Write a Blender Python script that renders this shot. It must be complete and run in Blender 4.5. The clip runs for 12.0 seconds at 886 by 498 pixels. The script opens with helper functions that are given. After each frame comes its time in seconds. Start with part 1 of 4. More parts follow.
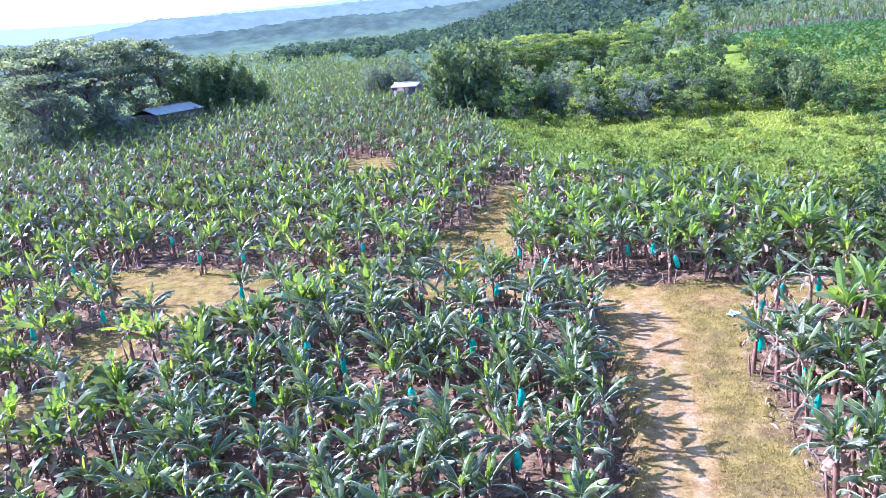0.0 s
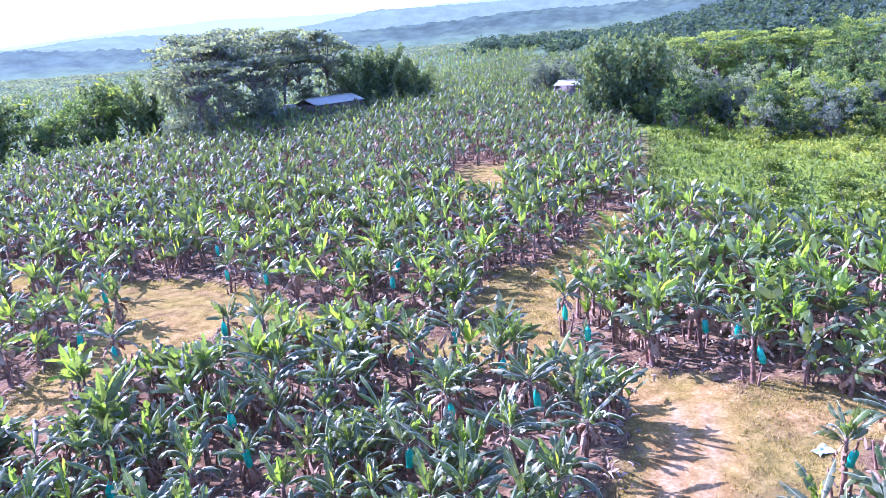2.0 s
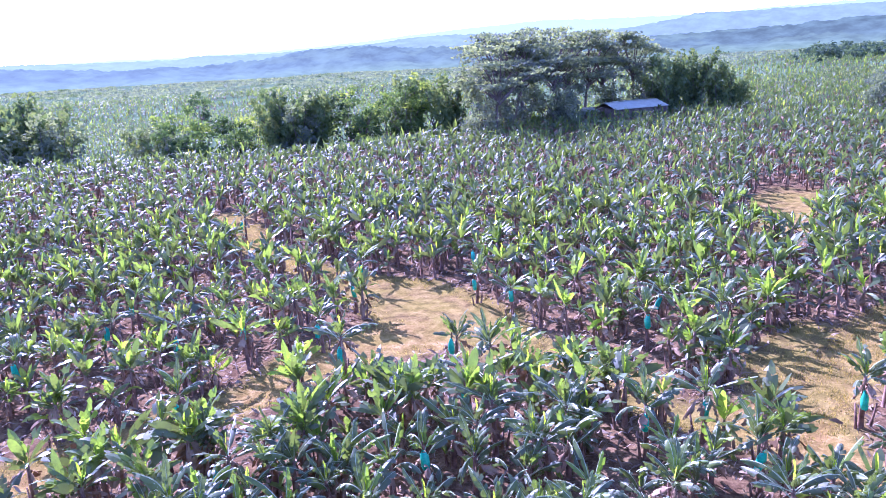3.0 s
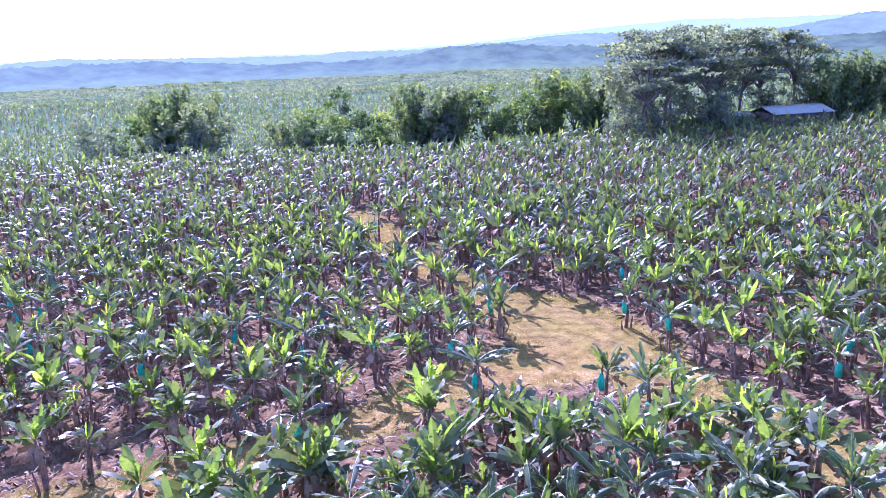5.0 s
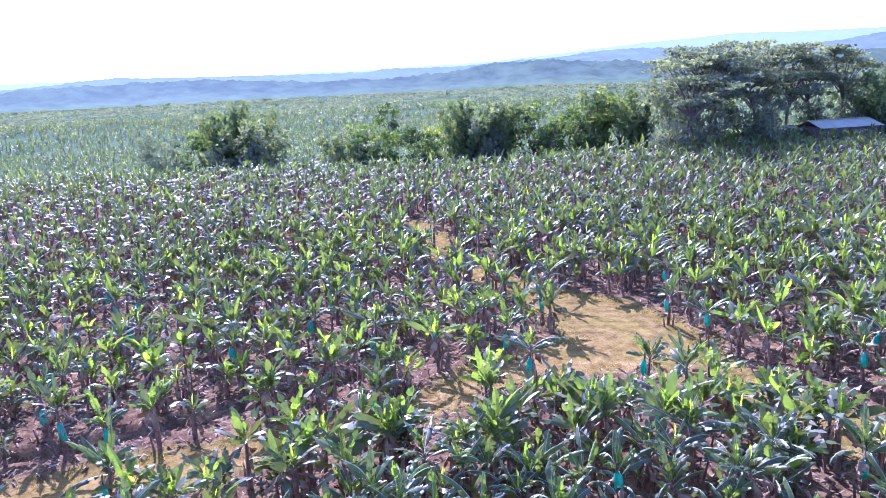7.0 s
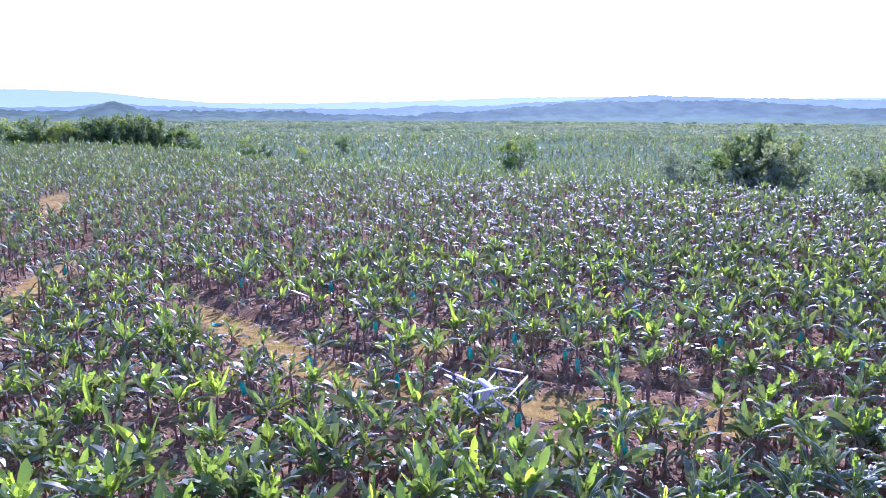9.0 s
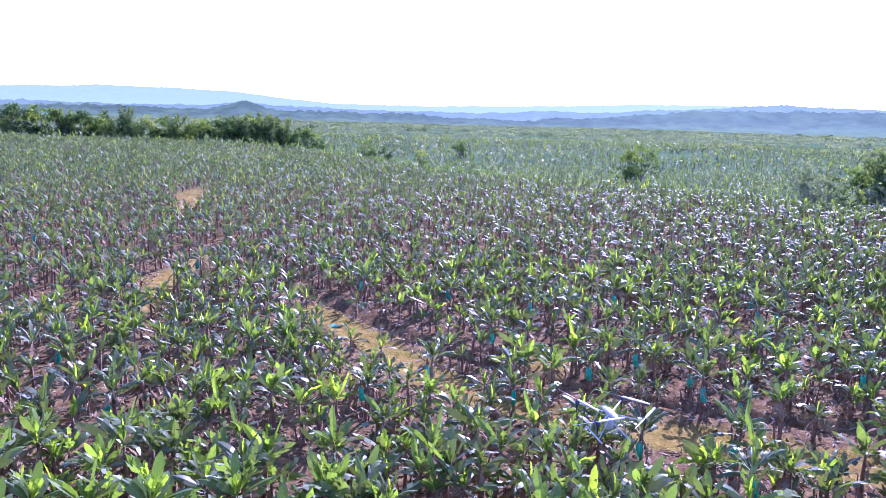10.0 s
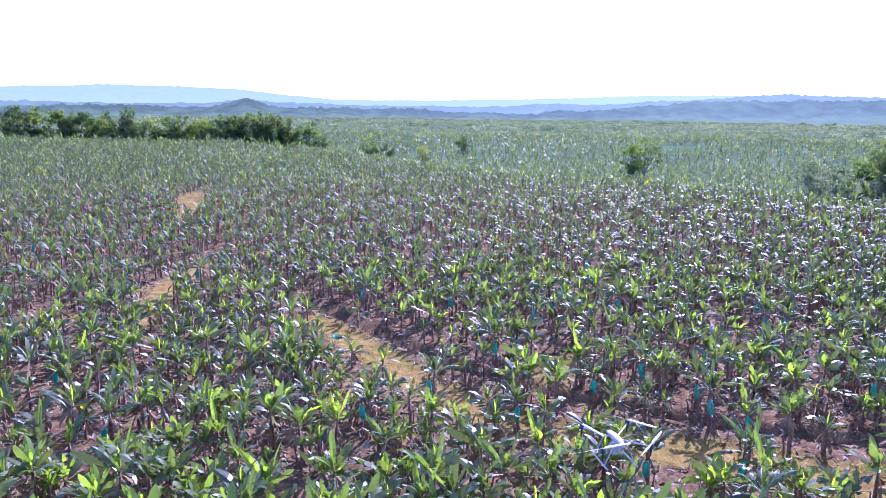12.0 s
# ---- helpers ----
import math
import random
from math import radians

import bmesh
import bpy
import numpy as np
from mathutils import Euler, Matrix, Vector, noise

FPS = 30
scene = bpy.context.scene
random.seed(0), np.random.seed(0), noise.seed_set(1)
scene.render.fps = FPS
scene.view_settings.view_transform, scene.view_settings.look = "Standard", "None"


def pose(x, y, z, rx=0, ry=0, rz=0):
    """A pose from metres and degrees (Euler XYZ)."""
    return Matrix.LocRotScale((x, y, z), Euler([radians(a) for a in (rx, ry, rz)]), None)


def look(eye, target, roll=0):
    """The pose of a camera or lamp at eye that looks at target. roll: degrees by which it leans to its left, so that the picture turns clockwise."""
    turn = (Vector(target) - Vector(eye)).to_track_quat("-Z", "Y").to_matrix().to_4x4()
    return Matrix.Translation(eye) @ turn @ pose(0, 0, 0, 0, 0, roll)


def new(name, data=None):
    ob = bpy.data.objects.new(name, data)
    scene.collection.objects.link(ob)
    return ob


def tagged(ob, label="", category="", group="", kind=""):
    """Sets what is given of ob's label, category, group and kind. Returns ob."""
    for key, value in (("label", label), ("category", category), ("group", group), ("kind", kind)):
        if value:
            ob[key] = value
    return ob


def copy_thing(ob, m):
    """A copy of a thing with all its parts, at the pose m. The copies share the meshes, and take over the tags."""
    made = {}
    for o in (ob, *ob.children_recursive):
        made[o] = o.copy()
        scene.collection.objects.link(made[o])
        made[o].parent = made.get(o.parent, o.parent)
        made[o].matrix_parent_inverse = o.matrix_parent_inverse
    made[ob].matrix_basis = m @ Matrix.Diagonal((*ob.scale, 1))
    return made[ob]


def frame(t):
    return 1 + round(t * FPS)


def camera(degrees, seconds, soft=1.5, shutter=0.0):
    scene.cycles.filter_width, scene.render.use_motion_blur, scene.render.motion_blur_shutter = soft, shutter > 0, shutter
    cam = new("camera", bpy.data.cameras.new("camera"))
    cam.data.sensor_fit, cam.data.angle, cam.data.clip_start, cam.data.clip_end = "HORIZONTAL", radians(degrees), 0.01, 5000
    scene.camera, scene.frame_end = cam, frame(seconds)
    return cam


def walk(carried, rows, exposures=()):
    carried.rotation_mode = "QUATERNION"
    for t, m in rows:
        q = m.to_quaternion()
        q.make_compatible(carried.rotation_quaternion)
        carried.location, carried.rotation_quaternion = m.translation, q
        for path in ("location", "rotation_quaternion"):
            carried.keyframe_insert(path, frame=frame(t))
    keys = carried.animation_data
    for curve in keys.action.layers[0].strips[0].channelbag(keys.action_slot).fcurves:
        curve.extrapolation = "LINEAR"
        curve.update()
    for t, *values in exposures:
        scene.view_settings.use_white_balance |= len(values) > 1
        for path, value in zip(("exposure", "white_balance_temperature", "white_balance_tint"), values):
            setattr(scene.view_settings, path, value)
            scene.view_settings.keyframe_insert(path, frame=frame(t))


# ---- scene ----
cam = camera(59.4, 12.0, soft=0.5)
PATH = [
    (0, (-0.137, 1.246, 13.952), (-0.183, 3.165, 13.388), -5.5),
    (0.5, (2.014, 3.385, 13.964), (1.951, 5.302, 13.399), -5.4),
    (1, (4.114, 5.648, 13.831), (4.041, 7.565, 13.266), -5.4),
    (1.5, (5.929, 8.093, 13.585), (5.718, 10.002, 13.024), -5.3),
    (2, (7.092, 10.761, 13.35), (6.553, 12.61, 12.812), -4.7),
    (2.5, (7.328, 13.535, 13.152), (6.355, 15.209, 12.652), -3.9),
    (3, (6.979, 15.48, 13.095), (5.777, 17.004, 12.611), -3.2),
    (3.5, (6.347, 16.605, 12.979), (5.07, 18.068, 12.502), -3.3),
    (3.7, (6.056, 16.845, 12.967), (4.753, 18.286, 12.49), -3.3),
    (5.3, (3.895, 17.603, 12.999), (2.443, 18.896, 12.53), -2.4),
    (5.5, (3.881, 17.417, 13.019), (2.426, 18.709, 12.556), -2.5),
    (6, (4.315, 16.585, 13.114), (2.837, 17.856, 12.669), -2.8),
    (6.5, (5.151, 15.672, 13.147), (3.644, 16.913, 12.711), -2.9),
    (7, (6.371, 14.672, 13.16), (4.85, 15.898, 12.73), -2.8),
    (7.2, (6.905, 14.351, 13.154), (5.382, 15.575, 12.726), -3.0),
    (8.8, (11.309, 12.492, 13.028), (9.436, 13.091, 12.662), -1.5),
    (9, (11.502, 12.256, 13.035), (9.535, 12.344, 12.681), 0.2),
    (9.5, (11.363, 11.867, 13.174), (9.402, 11.678, 12.825), 1.4),
    (10, (11.04, 11.729, 13.372), (9.081, 11.531, 13.025), 1.5),
    (10.5, (10.763, 11.701, 13.566), (8.804, 11.502, 13.217), 1.3),
    (11, (10.555, 11.737, 13.744), (8.597, 11.534, 13.393), 1.1),
    (11.5, (10.403, 11.793, 13.93), (8.446, 11.587, 13.573), 0.8),
    (12, (10.256, 11.805, 14.103), (8.3, 11.597, 13.741), 0.6),
]
walk(cam, [(t, look(eye, target, roll)) for t, eye, target, roll in PATH], [(0, 1.95, 4740, 50), (1, 1.98, 4780, 52), (2.5, 2.06, 4720, 69), (3.5, 1.84, 4740, 72), (7, 1.74, 4770, 64), (9.5, 1.48, 4810, 63), (12, 1.46, 4810, 62)])

# ---- world, sun, exposure ----
SUN_AZ, SUN_EL = 72.0, 36.0          # degrees to the left of +y, and above the horizon
world = bpy.data.worlds.new("sky")
scene.world = world
world.use_nodes = True
wn = world.node_tree.nodes
sky = wn.new("ShaderNodeTexSky")
sky.sky_type = "NISHITA"
sky.sun_disc = False
sky.sun_elevation, sky.sun_rotation = radians(SUN_EL), radians(-SUN_AZ)
sky.air_density, sky.dust_density, sky.ozone_density = 1.0, 0.8, 2.0
wn["Background"].inputs["Strength"].default_value = 0.138
world.node_tree.links.new(sky.outputs[0], wn["Background"].inputs["Color"])
sun = new("sun", bpy.data.lights.new("sun", "SUN"))
sun.data.energy, sun.data.angle, sun.data.color = 4.3, radians(0.6), (1.0, 0.94, 0.86)
sun_to = Vector((-math.sin(radians(SUN_AZ)) * math.cos(radians(SUN_EL)), math.cos(radians(SUN_AZ)) * math.cos(radians(SUN_EL)), math.sin(radians(SUN_EL))))
sun.matrix_world = look(sun_to * 100, (0, 0, 0))


# ---- materials ----
def material(name, rough=0.7, spec=0.4):
    m = bpy.data.materials.new(name)
    m.use_nodes = True
    b = m.node_tree.nodes["Principled BSDF"]
    b.inputs["Roughness"].default_value = rough
    b.inputs["Specular IOR Level"].default_value = spec
    return m, m.node_tree.nodes, m.node_tree.links, b


def noise_node(n, l, scale, detail=4.0, coords="Object", rough=0.6):
    tc = n.new("ShaderNodeTexCoord")
    t = n.new("ShaderNodeTexNoise")
    t.inputs["Scale"].default_value, t.inputs["Detail"].default_value, t.inputs["Roughness"].default_value = scale, detail, rough
    l.new(tc.outputs[coords], t.inputs["Vector"])
    return t.outputs["Fac"]


def ramp(n, l, fac, stops):
    r = n.new("ShaderNodeValToRGB")
    els = r.color_ramp.elements
    for i, (p, c) in enumerate(stops):
        e = els[i] if i < 2 else els.new(p)
        e.position, e.color = p, (*c, 1)
    l.new(fac, r.inputs["Fac"])
    return r.outputs["Color"]


def mixed(n, l, a, b, fac, mode="MIX"):
    m = n.new("ShaderNodeMix")
    m.data_type, m.blend_type = "RGBA", mode
    for sock, v in ((m.inputs[6], a), (m.inputs[7], b)):
        if isinstance(v, tuple):
            sock.default_value = (*v, 1)
        else:
            l.new(v, sock)
    if isinstance(fac, float):
        m.inputs[0].default_value = fac
    else:
        l.new(fac, m.inputs[0])
    return m.outputs[2]


def maths(n, l, op, a, b=0.0, clamp=False):
    m = n.new("ShaderNodeMath")
    m.operation, m.use_clamp = op, clamp
    for i, v in enumerate((a, b)):
        if isinstance(v, (int, float)):
            m.inputs[i].default_value = v
        else:
            l.new(v, m.inputs[i])
    return m.outputs[0]


def bump(n, l, b, height, strength, dist):
    u = n.new("ShaderNodeBump")
    u.inputs["Strength"].default_value, u.inputs["Distance"].default_value = strength, dist
    l.new(height, u.inputs["Height"])
    l.new(u.outputs[0], b.inputs["Normal"])


def attribute(n, name):
    a = n.new("ShaderNodeAttribute")
    a.attribute_name = name
    return a.outputs["Fac"]


def plain(name, stops, scale=3.0, rough=0.7, spec=0.4, metal=0.0, relief=0.0, coords="Object"):
    """A surface whose colour wanders between the stops, with a little relief."""
    m, n, l, b = material(name, rough, spec)
    f = noise_node(n, l, scale, 6.0, coords)
    l.new(ramp(n, l, f, stops), b.inputs["Base Color"])
    b.inputs["Metallic"].default_value = metal
    if relief:
        bump(n, l, b, noise_node(n, l, scale * 6, 3.0, coords), 0.6, relief)
    return m


def foliage(name, stops, through_light=0.4, rough=0.45, spec=0.5, grain=1.2, tint_random=0.25, thin_young=0.0):
    """Leaves: colour by their tint attribute, glossy outside, letting light through, young ones more."""
    m, n, l, b = material(name, rough, spec)
    tint = attribute(n, "tint")
    wander = noise_node(n, l, grain, 3.0)
    info = n.new("ShaderNodeObjectInfo")
    v = maths(n, l, "ADD", tint, maths(n, l, "MULTIPLY", maths(n, l, "SUBTRACT", wander, 0.5), 0.5))
    fine = noise_node(n, l, grain * 11.0, 2.0)
    v = maths(n, l, "ADD", v, maths(n, l, "MULTIPLY", maths(n, l, "SUBTRACT", fine, 0.5), 0.35))
    v = maths(n, l, "ADD", v, maths(n, l, "MULTIPLY", maths(n, l, "SUBTRACT", info.outputs["Random"], 0.5), tint_random), True)
    col = ramp(n, l, v, stops)
    l.new(col, b.inputs["Base Color"])
    tr = n.new("ShaderNodeBsdfTranslucent")
    boost = n.new("ShaderNodeHueSaturation")
    boost.inputs["Value"].default_value = 1.8
    l.new(mixed(n, l, col, (1.0, 0.97, 0.22), 0.8, "MULTIPLY"), boost.inputs["Color"])
    l.new(boost.outputs[0], tr.inputs["Color"])
    mx = n.new("ShaderNodeMixShader")
    l.new(maths(n, l, "MULTIPLY", maths(n, l, "ADD", maths(n, l, "MULTIPLY", v, 1.9 * thin_young), 1 - 0.65 * thin_young), through_light, True), mx.inputs[0])
    l.new(b.outputs[0], mx.inputs[1])
    l.new(tr.outputs[0], mx.inputs[2])
    l.new(mx.outputs[0], n["Material Output"].inputs["Surface"])
    return m


BLADE = [(0.0, (0.082, 0.108, 0.039)), (0.3, (0.10, 0.146, 0.037)), (0.6, (0.145, 0.24, 0.028)), (1.0, (0.30, 0.41, 0.018))]
# same blade for distant plants: slightly greyed in place of haze, glints dulled
FAR_BLADE = [(0.0, (0.076, 0.112, 0.042)), (0.35, (0.094, 0.146, 0.042)), (0.65, (0.16, 0.23, 0.044)), (1.0, (0.36, 0.39, 0.03))]
LEAF = foliage("banana_leaf", BLADE, 0.40, 0.43, 0.46, thin_young=0.65)
LEAF_FAR = foliage("distant_banana_leaf", FAR_BLADE, 0.40, 0.52, 0.22, thin_young=0.5)
RIB = plain("leaf_midrib", [(0.3, (0.26, 0.33, 0.14)), (0.7, (0.40, 0.46, 0.24))], 3.0, 0.45, 0.5)
DEAD = plain("dry_leaf", [(0.2, (0.13, 0.075, 0.036)), (0.5, (0.28, 0.185, 0.09)), (0.8, (0.48, 0.37, 0.21))], 2.0, 0.8, 0.2)
LITTER = plain("fallen_leaf", [(0.25, (0.09, 0.06, 0.03)), (0.5, (0.21, 0.155, 0.085)), (0.72, (0.46, 0.39, 0.26))], 0.9, 0.75, 0.25)
STEM = plain("banana_stem", [(0.25, (0.055, 0.033, 0.02)), (0.45, (0.16, 0.088, 0.048)), (0.6, (0.27, 0.165, 0.09)), (0.75, (0.17, 0.17, 0.06))], 3.5, 0.65, 0.3, relief=0.02)
TREE_LEAF = foliage("tree_leaf", [(0.0, (0.042, 0.076, 0.034)), (0.45, (0.095, 0.16, 0.045)), (1.0, (0.27, 0.33, 0.055))], 0.38, 0.75, 0.12, 0.15, 0.9)
# base colour raised and blued to stand in for haze over grove and plain
GROVE_LEAF = foliage("feathery_leaf", [(0.0, (0.10, 0.13, 0.11)), (0.5, (0.15, 0.19, 0.13)), (1.0, (0.24, 0.28, 0.15))], 0.42, 0.75, 0.12, 0.15, 0.5)
# blue of the haze partly painted into the far woods' leaf colour
WOODS_LEAF = foliage("far_woods_leaf", [(0.0, (0.045, 0.075, 0.058)), (0.5, (0.07, 0.11, 0.07)), (1.0, (0.13, 0.18, 0.08))], 0.36, 0.8, 0.05, 0.15, 0.5)
BAMBOO_LEAF = foliage("bamboo_leaf", [(0.0, (0.06, 0.095, 0.05)), (0.5, (0.115, 0.17, 0.065)), (1.0, (0.22, 0.25, 0.08))], 0.3, 0.8, 0.1, 0.2)
GRASS = foliage("grass_blade", [(0.0, (0.11, 0.125, 0.026)), (0.4, (0.22, 0.19, 0.044)), (0.75, (0.33, 0.26, 0.075)), (1.0, (0.42, 0.33, 0.13))], 0.45, 0.7, 0.2, 0.4)
MEADOW = foliage("meadow_leaf", [(0.0, (0.045, 0.085, 0.016)), (0.45, (0.12, 0.175, 0.022)), (1.0, (0.31, 0.34, 0.04))], 0.35, 0.7, 0.2, 0.1)
CROP = foliage("crop_leaf", [(0.0, (0.035, 0.085, 0.022)), (0.5, (0.065, 0.14, 0.03)), (1.0, (0.12, 0.21, 0.05))], 0.3, 0.7, 0.2, 0.1)
BARK = plain("bark", [(0.3, (0.06, 0.05, 0.038)), (0.7, (0.16, 0.13, 0.10))], 4.0, 0.85, 0.2, relief=0.03)


# ---- mesh helpers ----
def mesh_from(name, V, F, mats, mat_index=None, tint=None, smooth=False):
    """A mesh of quads (n x 4) from arrays; several materials by index."""
    V, F = np.asarray(V, np.float32), np.asarray(F, np.int32)
    me = bpy.data.meshes.new(name)
    me.vertices.add(len(V))
    me.vertices.foreach_set("co", V.ravel())
    me.loops.add(F.size)
    me.loops.foreach_set("vertex_index", F.ravel())
    me.polygons.add(len(F))
    me.polygons.foreach_set("loop_start", np.arange(0, F.size, 4, dtype=np.int32))
    me.polygons.foreach_set("loop_total", np.full(len(F), 4, np.int32))
    for m in mats:
        me.materials.append(m)
    if mat_index is not None:
        me.polygons.foreach_set("material_index", np.asarray(mat_index, np.int32))
    if smooth:
        me.polygons.foreach_set("use_smooth", np.ones(len(F), bool))
    if tint is not None:
        me.attributes.new("tint", "FLOAT", "POINT").data.foreach_set("value", np.asarray(tint, np.float32))
    me.update(calc_edges=True)
    return me


class Shape:
    """Collects quads with material index and tint."""

    def __init__(self):
        self.V, self.F, self.M, self.T, self.n = [], [], [], [], 0

    def add(self, V, F, mat=0, tint=0.5):
        V, F = np.asarray(V, float), np.asarray(F, int)
        self.V.append(V)
        self.F.append(F + self.n)
        self.M.append(np.full(len(F), mat))
        self.T.append(np.full(len(V), tint) if np.isscalar(tint) else np.asarray(tint))
        self.n += len(V)
        return self

    def arrays(self):
        return np.concatenate(self.V), np.concatenate(self.F), np.concatenate(self.M), np.concatenate(self.T)

    def mesh(self, name, mats, smooth=False):
        V, F, M, T = self.arrays()
        return mesh_from(name, V, F, mats, M, T, smooth)


def part(name, shape, mats, parent, label="", smooth=False):
    """One mesh object under a thing or a part."""
    me = shape if isinstance(shape, bpy.types.Mesh) else shape.mesh(name, mats if isinstance(mats, (list, tuple)) else [mats], smooth)
    ob = new(name, me)
    ob.parent = parent
    return tagged(ob, label) if label else ob


def tube(points, radii, sides=6):
    """A tapered tube along points, with closed ends."""
    P = np.asarray(points, float)
    V, F = [], []
    for i, p in enumerate(P):
        d = P[min(i + 1, len(P) - 1)] - P[max(i - 1, 0)]
        d = d / (np.linalg.norm(d) + 1e-9)
        a = np.cross(d, (1, 0, 0) if abs(d[0]) < 0.8 else (0, 1, 0))
        a /= np.linalg.norm(a)
        b = np.cross(d, a)
        for k in range(sides):
            w = 2 * math.pi * k / sides
            V.append(p + radii[i] * (math.cos(w) * a + math.sin(w) * b))
    for i in range(len(P) - 1):
        for k in range(sides):
            k2 = (k + 1) % sides
            F.append((i * sides + k, i * sides + k2, (i + 1) * sides + k2, (i + 1) * sides + k))
    for base in (0, (len(P) - 1) * sides):
        for k in range(1, sides - 1, 2):
            F.append((base, base + k, base + k + 1, base + (k + 2) % sides))
    return np.array(V), np.array(F)


def box(cx, cy, cz, sx, sy, sz):
    V = np.array([(x, y, z) for x in (-1, 1) for y in (-1, 1) for z in (-1, 1)], float) * (sx / 2, sy / 2, sz / 2) + (cx, cy, cz)
    return V, np.array([(0, 1, 3, 2), (4, 6, 7, 5), (0, 4, 5, 1), (2, 3, 7, 6), (0, 2, 6, 4), (1, 5, 7, 3)])


def turned(V, yaw=0.0, scale=1.0, at=(0, 0, 0)):
    c, s = math.cos(yaw), math.sin(yaw)
    return (np.asarray(V) @ np.array(((c, s, 0), (-s, c, 0), (0, 0, 1)))) * scale + np.asarray(at)


# ---- plan: terrain, tracks, plantation ----
def smooth01(a, b, v):
    t = np.clip((np.asarray(v, float) - a) / (b - a), 0, 1)
    return t * t * (3 - 2 * t)


def wave(x, y, s, seed=0.0):
    """A cheap smooth unevenness between -1 and 1."""
    x, y = np.asarray(x) / s + seed, np.asarray(y) / s - seed
    return (np.sin(x * 1.7 + 1.3 * np.sin(y * 0.9)) + np.sin(y * 2.1 + 1.1 * np.sin(x * 1.3 + 2)) + np.sin((x + y) * 1.1 + 0.7)) / 3


EDGE_Y = [-190, -148, -91, -50, -19, -3, 19, 37, 48, 61, 68, 78, 87, 104, 123, 137, 146, 190, 260, 350, 600]
EDGE_X = [-240, -242, -249, -214, -173, -149, -139, -126, -109, -100, -95, -82, -69, -61, -61, -57, -50, -57, -57, -57, -150]
MEADOW_Y = [-60, 20, 39.8, 46.5, 50.4, 54.7, 56.9, 58.5, 62.6, 66.7, 73.4, 97, 110.5, 139, 210, 600]
MEADOW_X = [40, 27.5, 21.3, 23.3, 22.5, 20.8, 17, 13.6, 9.8, 6, 5.5, 5.0, 3.0, -2.9, -12.6, -18]


def outside_left(x, y):
    return (np.interp(y, EDGE_Y, EDGE_X) - x) * 0.75


def outside_right(x, y):
    return (x - np.interp(y, MEADOW_Y, MEADOW_X)) * 0.9


# tracks: points with half widths; the first number of a row says bare earth (1) to grass (0)
TRACKS = [
    (1.0, [(5.6, -30, 1.4), (5.6, 12, 1.4), (5.7, 20.7, 1.35), (6.6, 24.6, 1.2), (7.4, 29.3, 1.4), (8.2, 33.7, 1.6), (8.1, 36.9, 2)]),
    (0.15, [(8.4, -30, 1.2), (8.2, 12, 1.2), (8.1, 20.7, 1.2), (8.8, 25.0, 1.1), (9.4, 29.2, 1), (10.8, 33.6, 1.6), (11.3, 36.5, 2)]),
    (0.75, [(7.9, 37.2, 1.8), (5.1, 38.4, 0.9), (2.8, 39.8, 1.1), (0.8, 42.0, 1.9)]),
    (0.35, [(0.6, 42.8, 1.8), (1.1, 46.7, 1.6), (1.8, 50.6, 1.4), (2.4, 54.4, 1.4), (3.7, 58.2, 1.2), (4.2, 64.9, 0.9)]),
    (0.6, [(11.7, 36.5, 1.4), (17.5, 35.9, 0.8), (22.9, 35.0, 0.8)]),
    (0.22, [(0.8, 41.4, 1.4), (-3.5, 41.2, 1), (-6.0, 43.1, 1), (-11.3, 43.6, 1.6), (-16.0, 45.2, 3.2), (-20.8, 47.0, 3.0), (-27.3, 48.3, 1.0), (-35.8, 49.6, 1.2), (-50.9, 57.9, 1.3)]),
    (0.55, [(-16.4, 42.6, 2.4), (-18.2, 38.1, 1.5), (-17.6, 34.0, 1.1), (-18.0, 31.0, 0.9), (-18.7, 29.0, 0.9), (-19.3, 26.0, 1.1), (-19.6, 24.0, 1.2), (-20.5, 22.0, 1.25), (-21.2, 19.0, 1.3), (-22.0, 15.5, 1.2), (-22.5, 13.0, 1.0), (-24.2, 10.4, 1.0), (-26.4, 7.8, 1.0), (-30.7, 4.6, 0.9), (-34.5, 1.6, 0.9), (-39.1, -2.1, 0.8)]),
    (0.05, [(-1.1, 46.3, 0.9), (-0.7, 51.7, 0.8)]),
    (0.7, [(-29.2, 13.1, 0.9), (-32.6, 14.6, 0.6)]),
    (0.7, [(-35.9, -12.7, 0.8), (-44.6, -15.3, 1), (-50.5, -16.1, 1.2), (-56.3, -16.4, 1)]),
    (0.7, [(-81.0, -29.4, 1), (-103, -39.0, 1.6), (-112, -40, 1.4)]),
    (0.7, [(-33.3, -19.3, 1.2), (-36.7, -19.2, 1.2)]),
    (0.25, [(-10.0, 84.4, 2.2), (-8.2, 76.5, 2.3), (-7.1, 68.6, 1.5)]),
]
DITCHES = [
    [(2.8, -20, 0.4), (3.2, 14, 0.4), (3.9, 21.5, 0.4), (4.6, 24.7, 0.4), (5.1, 27.9, 0.4), (5.5, 30.9, 0.35)],
    [(-22.2, 33.1, 0.4), (-23.3, 27.0, 0.5), (-24.3, 21.0, 0.5), (-27.1, 14.1, 0.5), (-30.0, 9.1, 0.5), (-34.4, 4.8, 0.5), (-39.2, 0.3, 0.5), (-45.9, -6.5, 0.5)],
]


